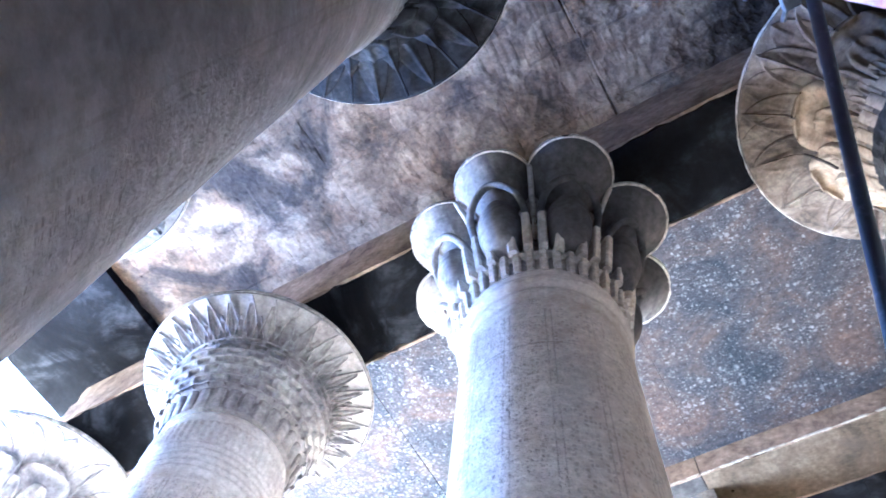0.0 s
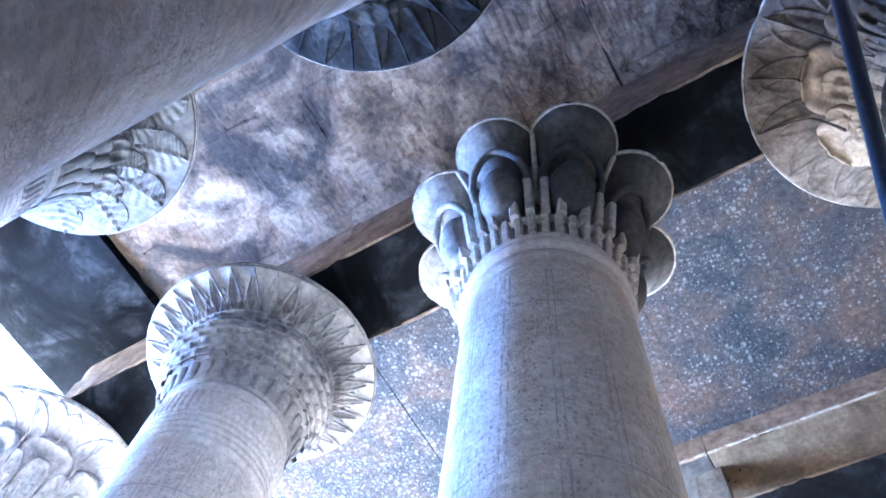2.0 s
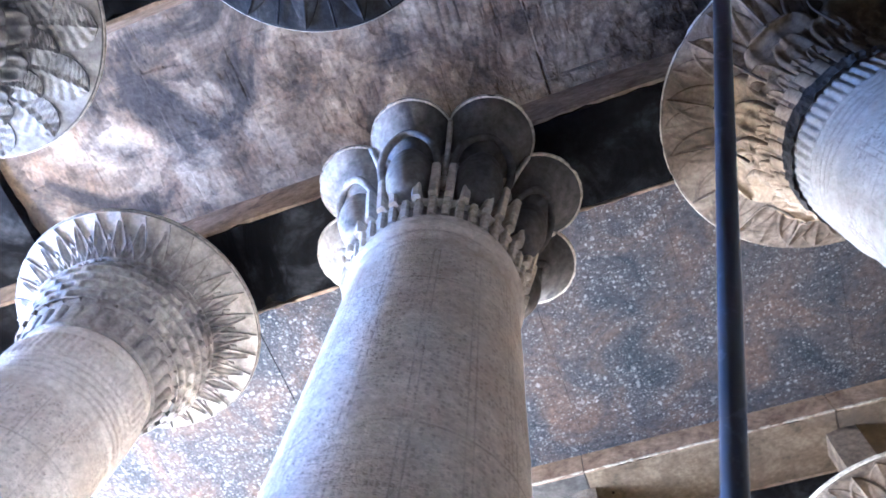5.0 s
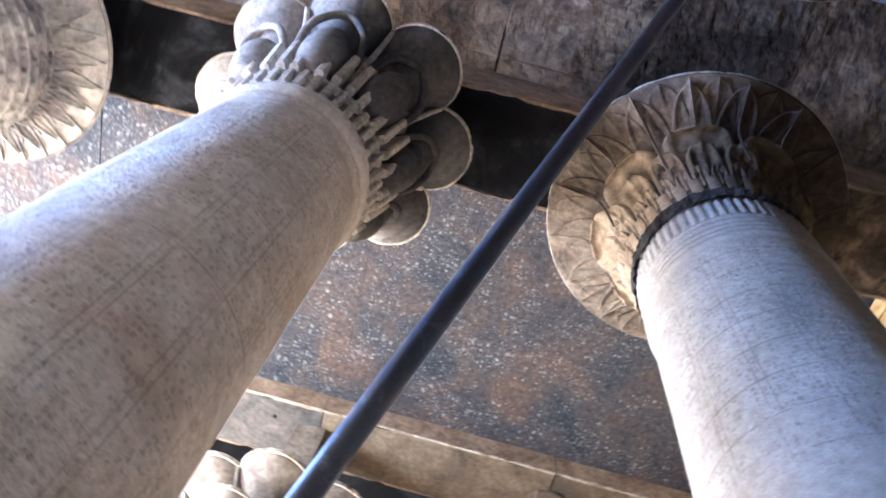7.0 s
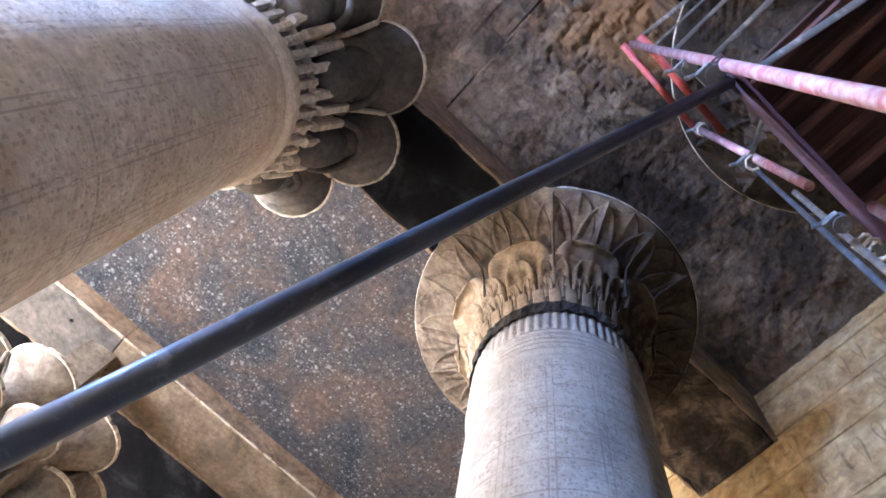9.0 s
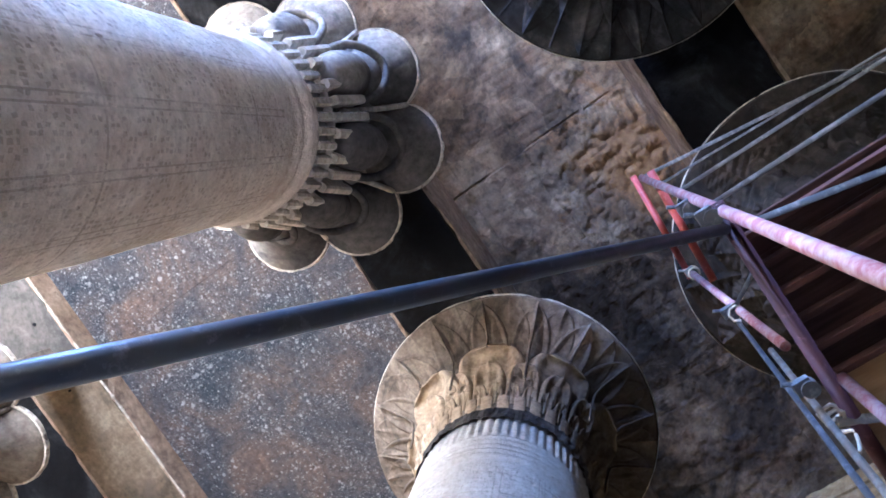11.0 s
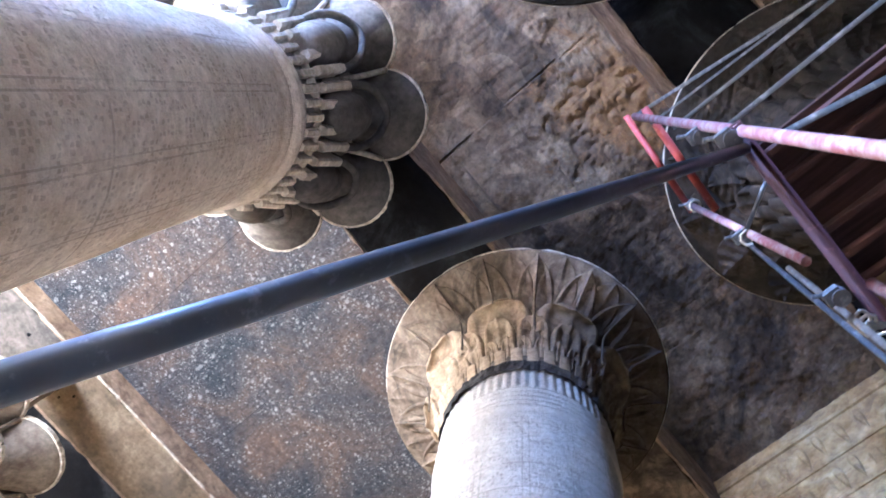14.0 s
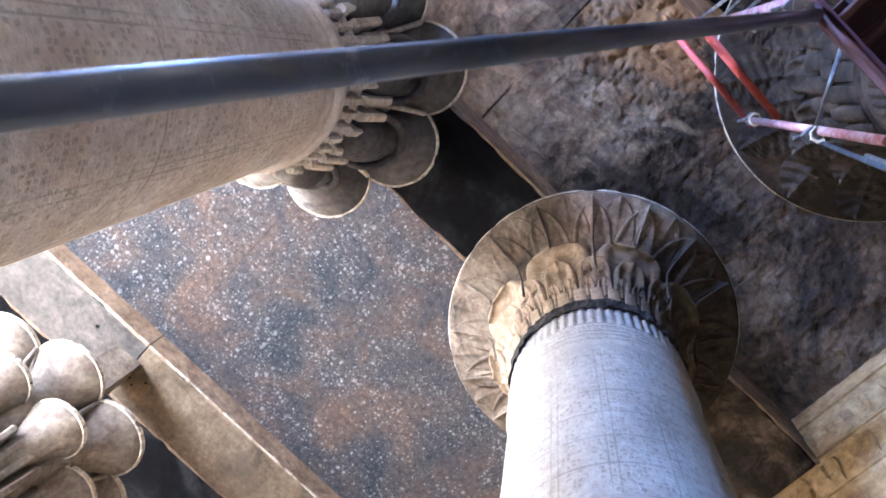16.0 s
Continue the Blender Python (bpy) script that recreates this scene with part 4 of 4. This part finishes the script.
# how far each open flower of a capital reaches, going round
SPREAD = (0.985, 1.0, 0.99, 1.0, 0.985, 0.955, 0.945, 0.995)


def lobed_column(x, y, shaft_mat, cap_mat, flower_mat, stem_mat, label, rim=RIM, top=SOFFIT, half=0.8, turn=0.0, hoods=True):
    """A column with a composite capital of eight open flowers, small flowers before them and stems between."""
    ob = empty("column", pose(x, y, 0), label, "column", "columns of the hall")
    z0 = rim - 2.35
    part("shaft", shaft_bm(z0 + 0.05, 0, (z0 - 0.62, z0 - 0.12, 2)), shaft_mat, ob, smooth=True)
    core = surface(lambda a, k, z: 1.0 + 0.2 * smooth01((z - z0 - 0.5) / 1.9) + 0.035 * abs(math.sin(a * 24)) * (1 if z < z0 + 0.5 else 0), 192, [z0 + 0.05 * i for i in range(0, 47)])
    cap = part("capital", core, cap_mat, ob, "composite flower capital", smooth=True)
    cap.rotation_euler.z = turn
    big = mesh_of("umbel", umbel_bm(0.95, 1.46, 0.2, 0.64, z0 + 0.75, rim, 3.6, 2.4), flower_mat, True)
    edge = mesh_of("umbel_edge", edge_bm(1.46, 0.64, rim, -1.9, 1.9, 3), RIM_STONE)
    small = mesh_of("bud", bud_bm(1.08, 1.3, 0.32, z0 + 0.6, rim - 0.48), flower_mat, True)
    arch = []
    for k in range(27):
        a = radians(-115 + 230 * k / 26)
        z = rim - 0.94 + (0.5 + 0.1 * math.exp(-((k - 13) / 3.0) ** 2)) * math.cos(a)
        arch.append((1.08 + 0.5 * ((math.cos(a) + 0.43) / 1.43) ** 0.8, 0.4 * math.sin(a), z))
    hood = mesh_of("hood", wire(arch, 0.055, 8), flower_mat, True)
    low_big = mesh_of("low_umbel", umbel_bm(0.98, 1.33, 0.16, 0.45, z0 + 0.35, rim - 0.72, 3.0, 2.2), flower_mat, True)
    low_edge = mesh_of("umbel_edge", edge_bm(1.33, 0.45, rim - 0.72, -1.9, 1.9, 5), RIM_STONE)
    ridge = mesh_of("ridge", wire([(1.08 + 0.52 * f ** 2.2, 0, z0 + 0.9 + (rim - z0 - 0.93) * f) for f in [k / 10 for k in range(11)]], 0.04, 8), stem_mat, True)
    low = mesh_of("stem", stem_bm(1.02, z0 + 0.02, z0 + 0.46, 0.05, 0.06), stem_mat)
    tall = mesh_of("tall_stem", stem_bm(1.13, z0 + 0.4, z0 + 1.16, 0.056, 0.14), stem_mat)
    ledge = surface(lambda a, k, z: (1.0, 1.08, 1.1, 1.08, 1.0)[k] + 0.012 * noise.noise(Vector((math.cos(a) * 7, math.sin(a) * 7, z * 5))), 144, [z0 + h for h in (0.36, 0.38, 0.42, 0.47, 0.49)], cap_top=False)
    part("ledge", ledge, stem_mat, cap, "pale worn ledge", smooth=True)
    for i in range(8):
        a = 45 * i
        k = SPREAD[i]
        share("umbel", big, cap, pose(0, 0, 0, 0, 0, a) @ Matrix.Diagonal((k, k, 1, 1)))
        share("umbel_edge", edge, cap, pose(0, 0, 0, 0, 0, a) @ Matrix.Diagonal((k, k, 1, 1)), "pale chipped edge")
        share("ridge", ridge, cap, pose(0, 0, 0, 0, 0, a + 22.5))
        if hoods:
            share("bud", small, cap, pose(0, 0, 0, 0, 0, a))
            share("hood", hood, cap, pose(0, 0, 0, 0, 0, a))
        else:
            share("low_umbel", low_big, cap, pose(0, 0, 0, 0, 0, a + 22.5))
            share("umbel_edge", low_edge, cap, pose(0, 0, 0, 0, 0, a + 22.5), "pale chipped edge")
        for d in (-15, -5, 5, 15):
            share("tall_stem", tall, cap, pose(0, 0, 0.1 * (abs(d) < 8), 0, 0, a + d + 22.5))
        for k in range(5):
            share("stem", low, cap, pose(0, 0, 0, 0, 0, a + 9 * k))
    part("abacus", abacus_bm(rim + 0.05, top - 0.004, half), cap_mat, ob)
    return ob


lobed_column(0.0, YA, SHAFT, CAP_GREY, CAP_DARK, CAP_PALE, "tall carved sandstone column with a grey flower capital")
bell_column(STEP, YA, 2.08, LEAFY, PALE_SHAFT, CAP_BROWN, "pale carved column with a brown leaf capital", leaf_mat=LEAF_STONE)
bell_column(-STEP, YA, 2.01, SCALED, SHAFT, CAP_GREY, "sandstone column with a scale-carved bell capital", seed=5, groove=False)
bell_column(-2 * STEP, YA, 2.05, LEAFY, SHAFT, CAP_GREY, "front column with a bell capital beside the daylight", seed=6, groove=False)
bell_column(-STEP, YB, 2.1, FEATHERED, SHADED_SHAFT, CAP_DIM, "sandstone column with a feather-leaf capital", seed=7, groove=False)
bell_column(0.0, YB, 2.1, ZIGZAG, SHADED_SHAFT, CAP_SHADED, "large column with a zigzag-leaf capital, both darkened as in shade", seed=8, groove=False)
bell_column(STEP - 0.05, YB, 2.1, FEATHERED, STONE_SHADED, STONE_SHADED, "column behind the scaffold, darkened as in shade", seed=9, groove=False)
bell_column(-2 * STEP, YB, 2.05, LEAFY, SHAFT, CAP_GREY, "front column with a bell capital beside the daylight", seed=10, groove=False)
lobed_column(0.25, YZ, SHAFT, NAVE_CAP, NAVE_CAP, NAVE_CAP, "column with a sunlit yellowish flower capital", rim=11.1, top=SOFFIT_Z, half=0.3, hoods=False)
bell_column(STEP, YZ, 2.1, LEAFY, SHAFT, CAP_BROWN, "column with a brown leaf capital under the yellow beam", rim=11.1, top=SOFFIT_Z, seed=12, half=0.3)
bell_column(-2 * STEP, YZ, 2.05, LEAFY, SHAFT, CAP_GREY, "front column with a bell capital beside the daylight", rim=11.1, top=SOFFIT, seed=13, half=0.6)

# ---- scaffold ----
scaf = empty("scaffold", pose(3.1, 1.78, 0), "tube scaffold with pink and red poles and a plank deck", "scaffold")


def rel(p):
    return (p[0] - 3.1, p[1] - 1.78, p[2])


def pole(name, p, q, r, mat, label=""):
    return part(name, tube(rel(p), rel(q), r), mat, scaf, label, smooth=True)


def clamp(p, r=0.055):
    bm = bmesh.new()
    c = Vector(rel(p))
    bmesh.ops.create_cone(bm, cap_ends=True, segments=12, radius1=r, radius2=r, depth=0.09, matrix=Matrix.Translation(c))
    box(bm, c.x - r * 1.3, c.x + r * 0.4, c.y - r * 0.5, c.y + r * 1.4, c.z - 0.03, c.z + 0.03, 0.006)
    bmesh.ops.create_cone(bm, cap_ends=True, segments=6, radius1=0.015, radius2=0.015, depth=0.16, matrix=Matrix.Translation(c + Vector((-r, r, 0))) @ pose(0, 0, 0, 90, 0, 30))
    return part("clamp", bm, GALV, scaf, "steel coupler")


pole("standard", (3.05, 1.64, 0.0), (3.05, 1.79, 9.78), 0.036, PINK, "pole with worn pink paint")
pole("standard", (4.2, 1.8, 6.72), (4.2, 1.92, 9.8), 0.036, PINK, "pole with worn pink paint and an open end")
pole("standard", (4.24, 1.7, 0.0), (4.24, 1.7, 6.4), 0.036, PINK, "pole with worn pink paint")
pole("ledger", (2.98, 1.86, 9.72), (4.25, 1.95, 9.79), 0.036, RED, "red pole")
pole("ledger", (2.98, 1.72, 9.2), (4.25, 1.8, 9.25), 0.04, RED, "red pole")
pole("ledger", (3.0, 1.74, 6.02), (6.4, 1.8, 6.02), 0.045, MAROON, "maroon pole")
# the raking pole leans from the deck joint down into the aisle
d = Vector((-0.9, 1.136, -2.5)).normalized()
top = Vector((2.967, 2.0, 5.5))
high, low = top - d * 0.62, top + d * (5.5 / -d.z)
pole("raking_brace", tuple(low), tuple(high), 0.034, PIPE, "dark steel pole")
for k in (-1.41, 2.02, 2.2):
    c = top + d * (1.2 + k * 0.55)
    bm = bmesh.new()
    box(bm, -0.016, 0.016, -0.01, 0.01, -0.02, 0.02, 0.004)
    bm.transform(Matrix.Translation(Vector(rel(c)) + Vector((0.0, 0.012, -0.036))) @ d.to_track_quat("Z", "Y").to_matrix().to_4x4())
    part("weld_lug", bm, GALV, scaf, "small grey lug")
for p, q, r in (((3.04, 1.79, 9.7), (3.6, -2.6, 9.7), 0.024), ((3.1, 1.8, 8.9), (3.3, -3.0, 8.9), 0.014), ((3.12, 1.77, 8.0), (3.14, -3.0, 8.0), 0.02), ((3.06, 1.72, 6.4), (3.03, -2.4, 6.4), 0.02), ((3.2, 1.62, 6.0), (3.75, -1.2, 6.0), 0.026)):
    pole("guard_rail", p, q, r * 0.8, GALV, "grey steel rail")
pole("tie_tube", (4.27, 1.9, 7.95), (4.27, 2.2, 0.0), 0.018, GALV, "thin grey tube")
pole("tie_tube", (4.36, 1.86, 7.2), (4.36, 2.12, 0.0), 0.022, TANTUBE, "dusty tube")
pole("transom", (4.2, 1.9, 7.9), (3.75, 1.2, 7.9), 0.018, GALV, "grey steel rail")
pole("transom", (4.45, 1.86, 6.0), (5.2, 0.2, 6.0), 0.03, GALV, "grey steel rail")
for p in ((3.05, 1.8, 6.0), (3.1, 1.8, 6.9), (4.2, 1.88, 6.02), (4.2, 1.9, 9.75), (4.2, 1.9, 7.9)):
    clamp(p)
for i in range(5):
    bm = bmesh.new()
    box(bm, 0.1 + 0.21 * i, 0.308 + 0.21 * i, -5.0, 0.0, 6.08, 6.125, 0.006)
    part("plank", bm, DECK, scaf, "dark deck plank")
for i in range(6):
    bm = bmesh.new()
    box(bm, 0.14 + 0.19 * i, 0.18 + 0.19 * i, -4.9, -0.02 - 0.05 * (i % 2), 6.0, 6.076, 0.005)
    part("joist", bm, JOIST, scaf, "reddish-brown joist under the deck")
for i in range(4):
    bm = bmesh.new()
    box(bm, 1.16 + 0.29 * i, 1.44 + 0.29 * i, -3.0 + 0.07 * (i % 2), -0.04, 6.08, 6.105, 0.004)
    part("plywood_board", bm, PLY, scaf, "yellowish plywood board")

tail = [Vector(rel((4.42, 1.86, 6.02))) + Vector((0.05 + 0.02 * math.sin(k * 1.1), 0.03 * math.cos(k * 0.7), -0.045 * k)) for k in range(9)]
part("rope_tail", wire(tail, 0.011), ROPE, scaf, "pale hanging rope end")
for p in ((4.2, 1.9, 9.74), (4.2, 1.88, 7.9), (4.42, 1.86, 6.02)):
    c = Vector(rel(p))
    pts = [c + Vector((0.06 * math.cos(k * 0.9), 0.06 * math.sin(k * 0.9), 0.012 * (k - 8))) for k in range(17)]
    part("rope_lashing", wire(pts, 0.012), ROPE, scaf, "pale knotted rope")
